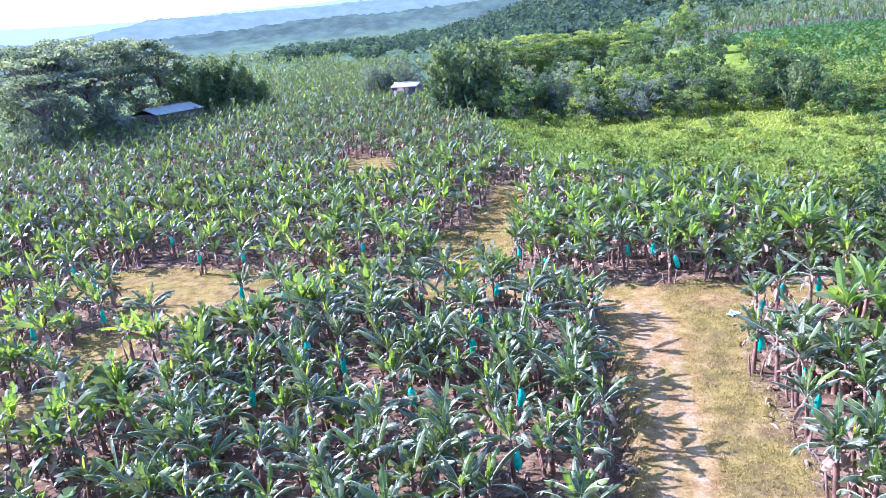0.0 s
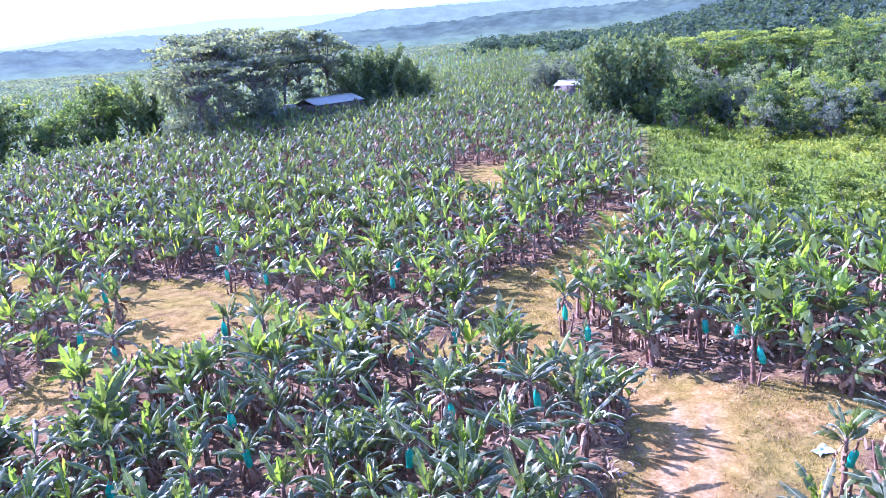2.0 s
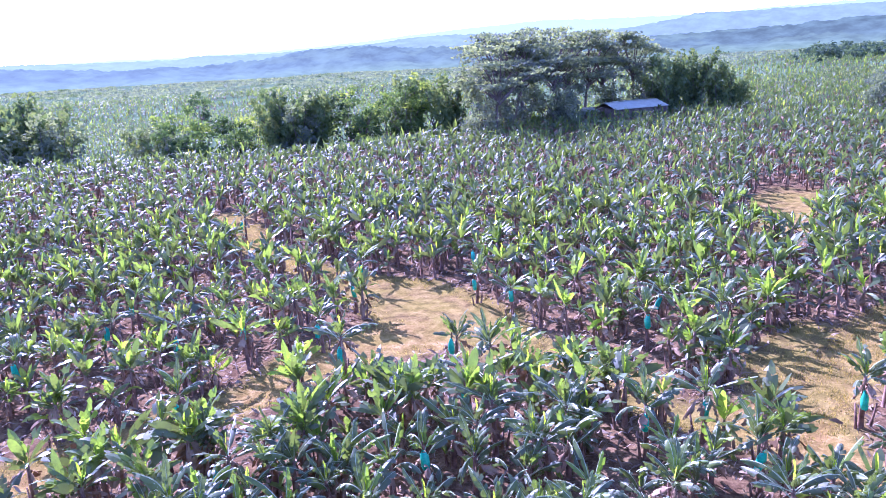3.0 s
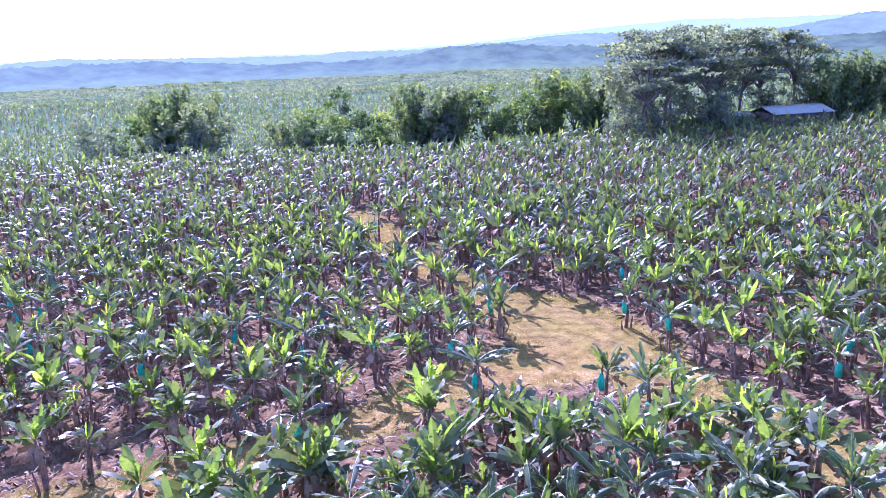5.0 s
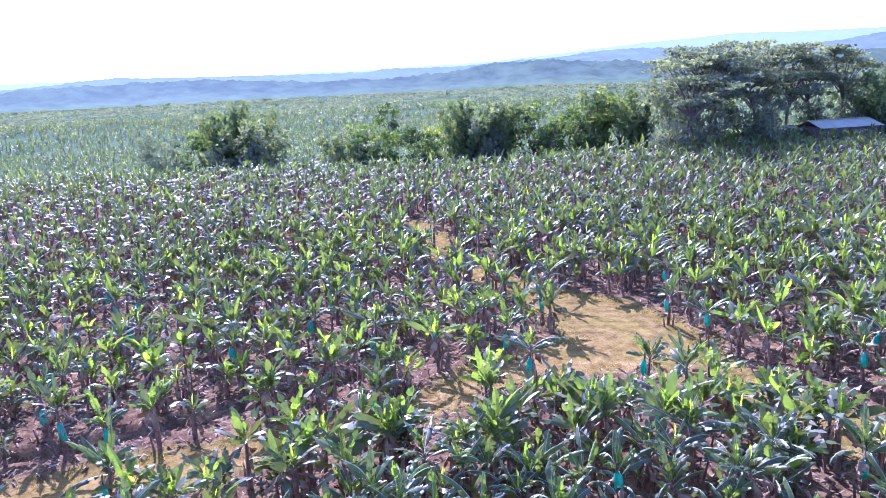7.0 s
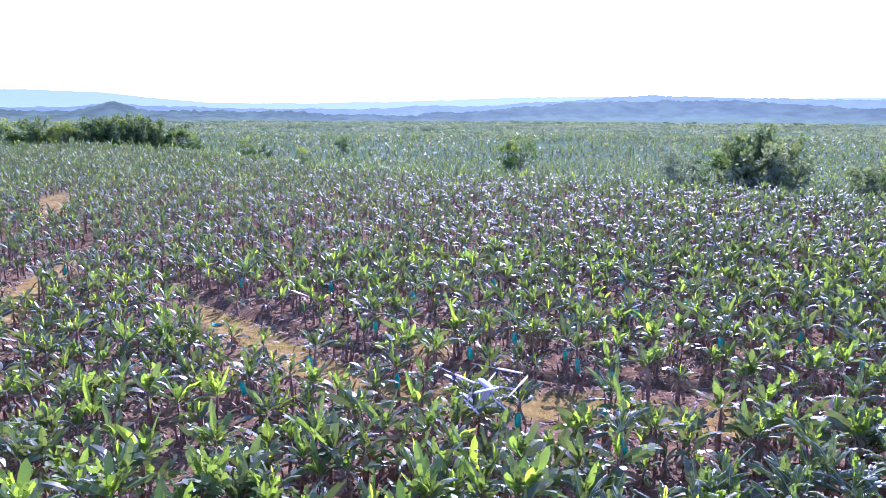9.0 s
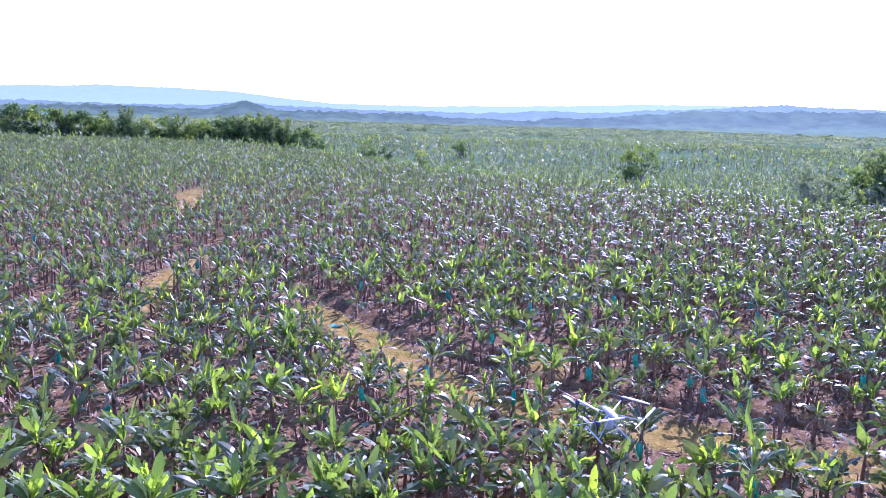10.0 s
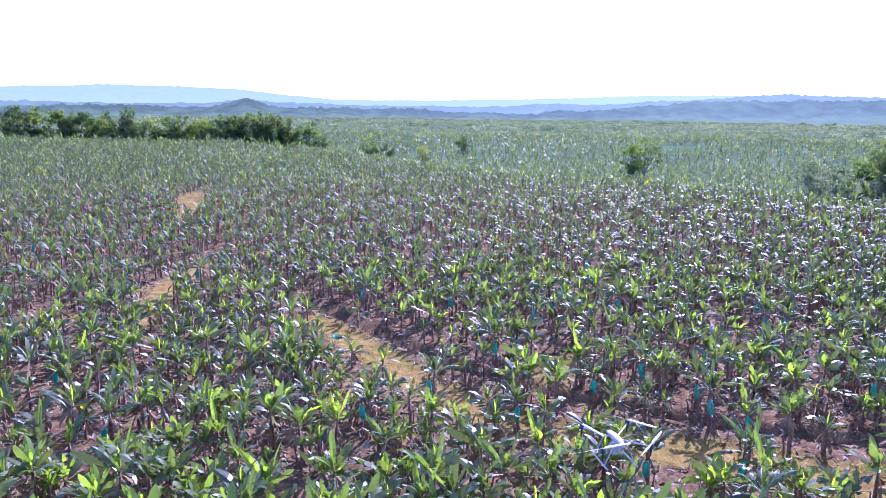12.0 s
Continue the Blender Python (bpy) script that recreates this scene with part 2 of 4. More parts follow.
def line_distance(x, y, pts):
    """Distance to a line of points beyond its half width there (negative inside)."""
    best = np.full(np.shape(x), 1e9)
    for (x0, y0, w0), (x1, y1, w1) in zip(pts, pts[1:]):
        dx, dy = x1 - x0, y1 - y0
        t = np.clip(((x - x0) * dx + (y - y0) * dy) / (dx * dx + dy * dy), 0, 1)
        best = np.minimum(best, np.hypot(x - x0 - t * dx, y - y0 - t * dy) - (w0 + t * (w1 - w0)))
    return best


def track_distance(x, y):
    return np.min([line_distance(x, y, p) for _, p in TRACKS], axis=0)


def height(x, y):
    x, y = np.asarray(x, float), np.asarray(y, float)
    r, a = np.hypot(x, y), np.degrees(np.arctan2(x, y))
    h = -7.0 * smooth01(0, 45, outside_left(x, y)) * (1 - 0.15 * smooth01(250, 700, r))
    h = h - 1.2 * smooth01(0, 12, outside_right(x, y)) * smooth01(-40, 40, y)
    side = smooth01(2, 24, a) * (1 - smooth01(80, 120, a))
    h = h + side * 7.0 * smooth01(108, 185, r)
    h = h + smooth01(-5, 13, a) * (1 - smooth01(80, 120, a)) * 22 * smooth01(210, 620, r)
    h = h + 0.10 * wave(x, y, 9.0) + 1.0 * wave(x, y, 90, 3.0) * smooth01(60, 250, r)
    return h


def ground_height(x, y):
    """The ground with its tracks, ruts and ditches."""
    x, y = np.asarray(x, float), np.asarray(y, float)
    h = height(x, y)
    h = h - 0.10 * (1 - smooth01(-0.5, 0.5, track_distance(x, y)))
    for d in DITCHES:
        h = h - 0.55 * (1 - smooth01(-0.4, 0.3, line_distance(x, y, d)))
    return h + 0.05 * wave(x, y, 0.9, 5.0) + 0.03 * wave(x, y, 0.37, 1.0)


def planted(x, y):
    """Where banana plants stand."""
    return (outside_left(x, y) < 0) & (outside_right(x, y) < 0) & (track_distance(x, y) > 0.3) & (line_distance(x, y, DITCHES[0]) > -0.05) & (line_distance(x, y, DITCHES[1]) > 0.1)


# ---- ground ----
def ground_material():
    m, n, l, b = material("ground_earth", 0.95, 0.0)
    big, mid, fine = noise_node(n, l, 0.25, 5.0), noise_node(n, l, 1.6, 6.0), noise_node(n, l, 9.0, 6.0)
    both = maths(n, l, "ADD", maths(n, l, "MULTIPLY", mid, 0.55), maths(n, l, "MULTIPLY", fine, 0.45))
    litter = ramp(n, l, both, [(0.3, (0.05, 0.031, 0.016)), (0.47, (0.115, 0.074, 0.036)), (0.6, (0.215, 0.15, 0.075)), (0.75, (0.40, 0.31, 0.18))])
    earth = ramp(n, l, both, [(0.36, (0.13, 0.078, 0.022)), (0.5, (0.24, 0.155, 0.046)), (0.64, (0.37, 0.27, 0.11))])
    grass = ramp(n, l, both, [(0.3, (0.10, 0.098, 0.018)), (0.5, (0.195, 0.165, 0.03)), (0.7, (0.30, 0.24, 0.055))])
    meadow = ramp(n, l, maths(n, l, "ADD", maths(n, l, "MULTIPLY", big, 0.6), maths(n, l, "MULTIPLY", mid, 0.4)), [(0.3, (0.06, 0.10, 0.012)), (0.5, (0.13, 0.19, 0.02)), (0.7, (0.24, 0.28, 0.035))])
    far = ramp(n, l, maths(n, l, "ADD", maths(n, l, "MULTIPLY", big, 0.5), maths(n, l, "MULTIPLY", noise_node(n, l, 0.03, 5.0), 0.5)), [(0.35, (0.05, 0.085, 0.04)), (0.6, (0.10, 0.15, 0.065))])
    edge = maths(n, l, "MULTIPLY", maths(n, l, "SUBTRACT", mid, 0.5), 1.2)

    def masked(name):
        return maths(n, l, "ADD", attribute(n, name), edge, True)
    patchy = maths(n, l, "MULTIPLY", maths(n, l, "SUBTRACT", noise_node(n, l, 0.55, 4.0), 0.56), 2.2)
    col = mixed(n, l, litter, grass, maths(n, l, "ADD", masked("grassy"), maths(n, l, "MINIMUM", patchy, 0.0), True))
    earth = mixed(n, l, earth, grass, maths(n, l, "MULTIPLY", maths(n, l, "MULTIPLY", maths(n, l, "SUBTRACT", noise_node(n, l, 0.45, 6.0), 0.42), 4.0, True), 0.75))
    worn = ramp(n, l, both, [(0.3, (0.28, 0.20, 0.09)), (0.65, (0.48, 0.385, 0.215))])
    earth = mixed(n, l, earth, worn, maths(n, l, "MULTIPLY", maths(n, l, "MULTIPLY", attribute(n, "pale"), mid), 0.55))
    col = mixed(n, l, col, earth, masked("bare"))
    col = mixed(n, l, col, meadow, attribute(n, "meadow"))
    col = mixed(n, l, col, far, attribute(n, "far"))
    l.new(col, b.inputs["Base Color"])
    bump(n, l, b, both, 0.9, 0.08)
    return m


def axis(lo_core, hi_core, step, reach, growth=1.07):
    a = list(np.arange(lo_core, hi_core + step / 2, step))
    for sign in (1, -1):
        p, d = (a[-1] if sign > 0 else a[0]), step
        while abs(p) < reach:
            d *= growth
            p += sign * d
            a.append(p) if sign > 0 else a.insert(0, p)
    return np.array(a)


def build_ground():
    xs, ys = axis(-33, 15, 0.33, 4200), axis(8, 50, 0.33, 4200)
    X, Y = np.meshgrid(xs, ys)
    x, y = X.ravel(), Y.ravel()
    V = np.stack([x, y, ground_height(x, y)], 1)
    nx, ny = len(xs), len(ys)
    i = (np.arange(ny - 1)[:, None] * nx + np.arange(nx - 1)[None, :]).ravel()
    F = np.stack([i, i + 1, i + nx + 1, i + nx], 1)
    me = mesh_from("ground", V, F, [ground_material()], smooth=True)
    bare, grassy = np.zeros(len(x)), np.zeros(len(x))
    for earth, pts in TRACKS:
        inside = 1 - smooth01(-0.5, 0.45, line_distance(x, y, pts))
        bare = np.maximum(bare, inside * earth * 1.25)
        grassy = np.maximum(grassy, 1 - smooth01(-0.2, 1.2, line_distance(x, y, pts)))
    road = TRACKS[0][1]
    pale = np.zeros(len(x))
    for off in (-0.45, 0.55):
        pale = np.maximum(pale, 1 - smooth01(0.05, 0.42, np.abs(line_distance(x, y, [(a + off, b, 0.0) for a, b, _ in road]))))
    r = np.hypot(x, y)
    right = smooth01(-1, 3, outside_right(x, y)) * smooth01(5, 30, y)
    for name, v in (("bare", bare), ("pale", pale), ("grassy", grassy * 0.8), ("meadow", right), ("far", np.maximum(smooth01(100, 160, r) * (1 - right * (1 - smooth01(170, 200, r))), smooth01(0, 25, outside_left(x, y))))):
        me.attributes.new(name, "FLOAT", "POINT").data.foreach_set("value", v.astype(np.float32))
    tagged(new("ground", me), "sandy ochre tracks and leaf-littered plantation soil", "ground", kind="structure")


build_ground()

rng = np.random.default_rng(7)


# ---- banana plants ----
def leaf(length, width, rise, droop, seg=8, torn=0.25, cols=1, petiole=0.16, fold=0.5, rips=0.45):
    """A blade on a stalk along +x: rises at an angle, then bends over; torn into strips. Angles in degrees."""
    s = np.linspace(0, 1, seg + 1)
    e = np.radians(rise - droop * s ** 1.4)
    step = length / seg
    cx = np.concatenate([[0], np.cumsum(np.cos(e[:-1]) * step)])
    cz = np.concatenate([[0], np.cumsum(np.sin(e[:-1]) * step)])
    mid = np.stack([cx, np.zeros(seg + 1), cz], 1)
    up = np.stack([-np.sin(e), np.zeros(seg + 1), np.cos(e)], 1)
    along = np.stack([np.cos(e), np.zeros(seg + 1), np.sin(e)], 1)
    u = np.clip((s - petiole) / (1 - petiole), 0, 1)
    w = width / 2 * np.clip(1 - np.abs(2 * u ** 0.85 - 1) ** 2.4, 0.0, 1) ** 0.8 * (u > 0) + 0.016
    V, F = [], []
    for side in (-1, 1):
        j, ragged, slide, last = rng.normal(0, torn * 0.5), 1.0, 0.0, None
        for i in range(seg):
            if rng.random() < rips and 0 < u[i] < 0.97:
                j, ragged, slide, last = rng.normal(0, torn), rng.uniform(0.68, 1.08), rng.uniform(-0.05, 0.09), None
            for k in (i, i + 1):
                if k == i and last is not None:
                    continue
                f = fold + j * (1 if u[k] > 0.05 else 0)
                out = np.array((0, side * math.cos(f), 0)) + up[k] * math.sin(f) + along[k] * 0.25
                f2 = f - 0.8
                low = np.array((0, side * math.cos(f2), 0)) + up[k] * math.sin(f2) + along[k] * 0.3
                tip = along[k] * slide * min(1.0, w[k] / 0.1)
                row = [mid[k], mid[k] + out * w[k] * ragged * (0.55 if cols == 2 else 1) + tip * (0.3 if cols == 2 else 1)]
                if cols == 2:
                    row.append(row[1] + low * w[k] * ragged * 0.5 + tip)
                V += row
                if k == i:
                    last = len(V) - len(row)
            b = last
            a = len(V) - (cols + 1)
            for c in range(cols):
                q = (b + c, b + c + 1, a + c + 1, a + c)
                F.append(q if side > 0 else q[::-1])
            last = a
    return np.array(V), np.array(F)


def midrib(length, rise, droop, seg, lift=0.012, half=0.016):
    """The pale ridge along a blade, standing just clear of it."""
    s = np.linspace(0, 1, seg + 1)
    e = np.radians(rise - droop * s ** 1.4)
    step = length / seg
    mid = np.stack([np.concatenate([[0], np.cumsum(np.cos(e[:-1]) * step)]), 0 * s, np.concatenate([[0], np.cumsum(np.sin(e[:-1]) * step)])], 1)
    up = np.stack([-np.sin(e), 0 * s, np.cos(e)], 1)
    w = (half * (1.25 - s))[:, None] * np.array((0, 1, 0))
    V = np.stack([mid - w - up * 0.01, mid + up * lift, mid + w - up * 0.01], 1).reshape(-1, 3)
    i = np.arange(seg) * 3
    return V, np.concatenate([np.stack([i, i + 3, i + 4, i + 1], 1), np.stack([i + 1, i + 4, i + 5, i + 2], 1)])


def plant_spec(small=False):
    """Random sizes of one plant: its stem and its leaves (azimuth, length, width, rise, droop, tint, dead, drop)."""
    tall = rng.uniform(1.1, 1.65) * (0.6 if small else 1)
    k = (0.55 if small else 0.82) * rng.uniform(0.9, 1.08)
    leaves, az, lime = [], rng.uniform(0, 6.28), rng.uniform(0.75, 1.1)
    n = rng.integers(10, 14)
    for i in range(n):
        az += 2.4 + rng.normal(0, 0.8)
        q = i / (n - 1)                       # 0 youngest
        rise = 86 - 45 * q ** 0.8 + rng.normal(0, 7 + 12 * q)
        droop = 12 + 86 * q ** 0.9 + rng.normal(0, 28)
        ln = (0.95 + 0.78 * min(1, q / 0.25)) * rng.uniform(0.68, 1.15) * k
        wd = (0.15 if i == 0 else 0.32 + 0.09 * min(1, q / 0.3)) * rng.uniform(0.8, 1.12) * k
        leaves.append((az, ln, wd, rise, max(5, droop), float(np.clip(0.08 + lime * math.exp(-q / 0.105) + rng.normal(0, 0.2), 0, 1)), False, 0.05 + 0.7 * q * rng.random()))
    for _ in range(rng.integers(4, 7)):
        az += 2.4
        leaves.append((az, rng.uniform(0.8, 1.35) * k, 0.28, rng.uniform(-60, 5), rng.uniform(25, 70), 0.0, True, rng.uniform(0.2, 0.5)))
    # side shoots from the same root
    shoots = [(rng.uniform(0, 6.28), rng.uniform(0.16, 0.4), rng.uniform(0.35, 1.0), rng.integers(0, 5)) for _ in range(0 if small else rng.integers(2, 4))]
    return tall, rng.normal(0, 0.06, 2), leaves, shoots


def ribbon(length, width, rise, droop, seg):
    """A bent blade one face wide, for plants farther off."""
    s = np.linspace(0, 1, seg + 1)
    e = np.radians(rise - droop * s ** 1.4)
    step = length / seg
    mid = np.stack([np.concatenate([[0], np.cumsum(np.cos(e[:-1]) * step)]), 0 * s, np.concatenate([[0], np.cumsum(np.sin(e[:-1]) * step)])], 1)
    w = width / 2 * np.interp(s, [0, 0.25, 0.6, 0.85, 1], [0.12, 0.8, 1.0, 0.75, 0.15])
    tilt = rng.uniform(-0.6, 0.6)
    out = np.stack([0 * s, w * math.cos(tilt), w * math.sin(tilt)], 1)
    i = np.arange(seg) * 2
    return np.stack([mid - out, mid + out], 1).reshape(-1, 3), np.stack([i, i + 1, i + 3, i + 2], 1)


def ribbon_plant(spec, seg, keep):
    """A whole plant of ribbons on a three-sided stem."""
    tall, lean, leaves = spec[:3]
    s = Shape()
    V, F = tube([(0, 0, -0.3), (lean[0] * tall, lean[1] * tall, tall)], (0.1, 0.06), 3)
    s.add(V, F[:3], 1, 0.5)
    for i in np.linspace(0, len(leaves) - 1.01, keep):
        az, ln, wd, rise, droop, tint, dead, drop = leaves[int(i)]
        z = tall - drop * tall / 1.5
        V, F = ribbon(ln, wd * 0.9, rise, droop + 22, seg)
        s.add(turned(V, az, 1.0, (lean[0] * z, lean[1] * z, z)), F, 2 if dead and seg > 2 else 0, tint * 0.85)
    return s.arrays()


def stem_shape(tall, lean, sides=7, rings=5):
    z = np.linspace(-0.1, tall, rings)
    pts = np.stack([lean[0] * z, lean[1] * z, z], 1)
    rad = np.interp(z, [-0.1, 0.1, tall * 0.5, tall], [0.12, 0.095, 0.08, 0.05])
    return tube(pts, rad, sides)


def leaf_at(spec, tall, lean, seg, cols, rib=False):
    az, ln, wd, rise, droop, tint, dead, drop = spec
    young = tint > 0.5
    fold = 0.9 if wd < 0.14 else rng.uniform(-0.2, 0.8) if young else rng.uniform(-0.8, 0.25)
    V, F = leaf(ln, wd, rise, droop, seg, 0.45 if dead else 0.22 if young else 0.46, cols, 0.2, fold, 0.4 if young else 0.7)
    parts = [(V, F)] + ([midrib(ln, rise, droop, seg)] if rib else [])
    # a twist about the stalk
    w, e = rng.normal(0, 0.55 if young else 0.75), math.radians(rise)
    ax = np.array((math.cos(e), 0, math.sin(e)))
    z = tall - drop * tall / 1.5
    out = []
    for V, F in parts:
        V = V * math.cos(w) + np.cross(ax, V) * math.sin(w) + np.outer(V @ ax, ax) * (1 - math.cos(w))
        out.append((turned(V, az, 1.0, (lean[0] * z, lean[1] * z, z)), F))
    return out if rib else out[0]


def shoot_shapes(shoot, seg=5, cols=1):
    """A side shoot: its stem, and narrow upright leaves."""
    a, far, high, n = shoot
    foot = np.array((math.cos(a) * far, math.sin(a) * far, 0))
    top = foot * (1 + 0.5 * high) + (0, 0, high)
    stem = tube([foot - (0, 0, 0.1), foot + (0, 0, 0.1), top], [0.055, 0.05, 0.028], 5)
    blades = []
    for i in range(n):
        V, F = leaf(rng.uniform(0.5, 1.0), rng.uniform(0.16, 0.32), rng.uniform(35, 85), rng.uniform(10, 110), seg, 0.15, cols, 0.15, 0.4, 0.1)
        blades.append((turned(V, rng.uniform(0, 6.28), 1.0, top), F))
    return stem, blades


def plant_arrays(spec, seg, cols, sides, rings, keep=99, shoots=False, rib=False):
    tall, lean, leaves = spec[:3]
    s = Shape()
    s.add(*stem_shape(tall, lean, sides, rings), 1, 0.5)
    if keep < len(leaves):
        leaves = [leaves[int(i)] for i in np.linspace(0, len(leaves) - 1.5, keep)]
    for lf in leaves:
        if rib and not lf[6]:
            blade, ridge = leaf_at(lf, tall, lean, seg, cols, True)
            s.add(*blade, 0, lf[5])
            s.add(*ridge, 3, lf[5])
        else:
            s.add(*leaf_at(lf, tall, lean, seg, cols), 2 if lf[6] else 0, lf[5])
    for sh in spec[3] if shoots else []:
        stem, blades = shoot_shapes(sh, 3)
        s.add(*stem, 1, 0.5)
        for b in blades:
            s.add(*b, 0, rng.uniform(0.1, 0.75))
    return s.arrays()


def spread(protos, places, yaws, scales, picks, shade):
    """Many plants as one set of arrays."""
    V, F, M, T, base = [], [], [], [], 0
    for k, (pv, pf, pm, pt) in enumerate(protos):
        sel = np.where(picks == k)[0]
        if not len(sel):
            continue
        c, s = np.cos(yaws[sel])[:, None], np.sin(yaws[sel])[:, None]
        x, y = pv[:, 0][None], pv[:, 1][None]
        g = scales[sel][:, None]
        W = np.stack([(x * c - y * s) * g, (x * s + y * c) * g, pv[:, 2][None] * g], 2) + places[sel][:, None, :]
        V.append(W.reshape(-1, 3))
        F.append((pf[None] + (np.arange(len(sel)) * len(pv))[:, None, None]).reshape(-1, 4) + base)
        M.append(np.tile(pm, len(sel)))
        T.append((pt[None] + shade[sel][:, None]).ravel())
        base += len(sel) * len(pv)
    return np.concatenate(V), np.concatenate(F), np.concatenate(M), np.concatenate(T)


def vigour(x, y):
    """How large the plants grow: largest beside the road, smaller to the west."""
    return 1.0 + 0.12 * smooth01(6, 12, x) * (1 - smooth01(33, 38, y)) - 0.15 * smooth01(6, 22, -np.asarray(x)) * (1 - smooth01(30, 44, y))


def jittered(x0, x1, y0, y1, step, amount=0.46):
    gx, gy = np.meshgrid(np.arange(x0, x1, step), np.arange(y0, y1, step))
    p = np.stack([gx.ravel() + (np.round(gy.ravel() / step) % 2) * step / 2, gy.ravel()], 1)
    return p + rng.uniform(-amount, amount, p.shape) * step


def stuff(name, arrays, mats, label, category):
    return tagged(new(name, mesh_from(name, arrays[0], arrays[1], mats, arrays[2], arrays[3], True)), label, category, kind="stuff")


BANANA = [LEAF, STEM, DEAD, RIB]
BAGS = [
    (-24.1, 47.0), (-29.9, 48.6), (-19.7, 52.2), (-16.6, 29.5), (-8.2, 27.1), (-7.0, 31.7), (-5.2, 29.5), (-2.3, 26.1), (1.5, 25.3), (4.3, 40.4),
    (8.8, 41.4), (10.5, 38.4), (15.3, 33.4), (13.6, 32.9), (12.1, 31.3), (10.6, 23.2), (12.4, 23.1), (-18.6, 38.3),
]
BAGS += [
    (-16.5, 47.8), (-21.0, 36.0), (3.1, 42.7), (10.0, 40.6), (10.7, 28.0), (1.0, 21.8), (11.2, 25.4), (-0.0, 29.8), (-37.3, 26.4), (-37.6, 27.7),
    (-34.8, 29.5), (-33.8, 35.7), (-29.4, 35.5), (-26.7, 32.6), (-22.5, 33.5), (-56.3, 56.8), (-13.4, 46.6), (-11.7, 39.4), (-15.1, 36.3), (-9.4, 38.9),
]
BAGS += [
    (-6.0, 46.1), (-8.5, 35.9), (-11.5, 27.5), (-23.4, 20.2), (-27.2, 21.2), (-58.4, 54.8), (-21.1, 43.2), (-25.8, 28.0), (-32.7, 25.8), (-21.1, 21.2),
    (-41.1, 51.8), (-53.3, -31.5), (-22.5, -10.0), (-39.3, 7.0), (-40.6, 0.9), (-40.7, 18.1), (-54.1, 17.0), (-40.8, 27.0), (-42.5, 29.7),
]
BAGS += [
    (-24.8, 15.2), (-23.8, 7.6), (-20.2, 5.2), (-29.9, 10.4), (-28.9, 21.1), (-13.8, 19.7), (-37.2, 12.5), (-38.3, 13.7), (-45.6, -13.0), (-17.1, -4.5),
    (-21.2, 11.7), (-25.4, 20.0), (-27.9, 17.8), (-16.4, 16.4), (-17.0, 19.9),
]
BAGS += [(-1.0, 39.0), (1.5, 36.7), (0.4, 33.1), (-2.2, 37.1), (3.1, 34.2), (-3.5, 48.1), (-6.4, 48.5), (8.4, 42.4)]


def all_plants():
    """Places of the plantation's plants: those that carry bags first, then the rest."""
    # the bunch hangs on the open side of its plant
    carriers = np.array([(x - 0.38, y + 0.12) if x < -13 and y < 24 else (x - 0.14, y + 0.36) for x, y in BAGS])
    p = jittered(-330, 60, -230, 330, 1.33)
    p = p[planted(p[:, 0], p[:, 1])]
    # doubled stems and gaps
    keep = (rng.random(len(p)) > 0.06) & (wave(p[:, 0], p[:, 1], 7.0, 2.0) > -0.93)
    p = p[keep]
    worn = np.minimum(np.abs(line_distance(p[:, 0], p[:, 1], TRACKS[6][1])), np.abs(line_distance(p[:, 0], p[:, 1], DITCHES[1])))
    open_part = np.clip(0.05 * (1 - smooth01(2, 9, worn)) + 0.12 * (wave(p[:, 0], p[:, 1], 12.0, 6.0) > 0.25), 0, 0.5)
    open_part = np.maximum(open_part, 0.6 * (np.hypot(p[:, 0] + 14.5, p[:, 1] - 39.3) < 3.6))
    # the track's eastern side is thinly planted
    side = line_distance(p[:, 0], p[:, 1], TRACKS[6][1])
    middle = np.interp(p[:, 1], [-2.1, 7.8, 13, 19, 24, 30, 38], [-39, -26.4, -22.5, -21.2, -19.6, -18.3, -18.2])
    open_part = np.maximum(open_part, 0.62 * ((side < 2.3) & (p[:, 0] > middle) & (p[:, 1] < 36)))
    p = p[rng.random(len(p)) > open_part]
    d = np.min(np.hypot(p[:, None, 0] - carriers[None, :, 0], p[:, None, 1] - carriers[None, :, 1]), axis=1)
    p = p[d > 1.15]
    # young followers beside some of the stems
    close = np.hypot(p[:, 0] + 5, p[:, 1] - 25) < 62
    mother = p[close & (rng.random(len(p)) < 0.28)]
    turn = rng.uniform(0, 6.28, len(mother))
    p = np.concatenate([p, mother + 0.5 * np.stack([np.cos(turn), np.sin(turn)], 1)])
    p = p[planted(p[:, 0], p[:, 1])]
    # the bunches are kept clear of leaves on the open side
    side = np.where((carriers[:, 0] < -13) & (carriers[:, 1] < 24), 1, 0)
    clear = carriers + np.where(side[:, None] == 1, (1.5, -0.3), (0.3, -1.5))
    d = np.min(np.hypot(p[:, None, 0] - clear[None, :, 0], p[:, None, 1] - clear[None, :, 1]), axis=1)
    p = p[(d > 0.75) | (rng.random(len(p)) < 0.25)]
    clear = carriers + np.where(side[:, None] == 1, (2.7, -0.5), (0.5, -2.7))
    d = np.min(np.hypot(p[:, None, 0] - clear[None, :, 0], p[:, None, 1] - clear[None, :, 1]), axis=1)
    p = p[(d > 0.7) | (rng.random(len(p)) < 0.45)]
    return carriers, p


carriers, others = all_plants()
CENTRE = (1.0, 24.5)                  # the stretch of plants nearest to the flight
dist = np.hypot(others[:, 0] - CENTRE[0], others[:, 1] - CENTRE[1])
# only what lies ahead of or beside the flight is planted finely
order = np.argsort(dist)
single = others[order[:198]]
rest = others[order[198:]]


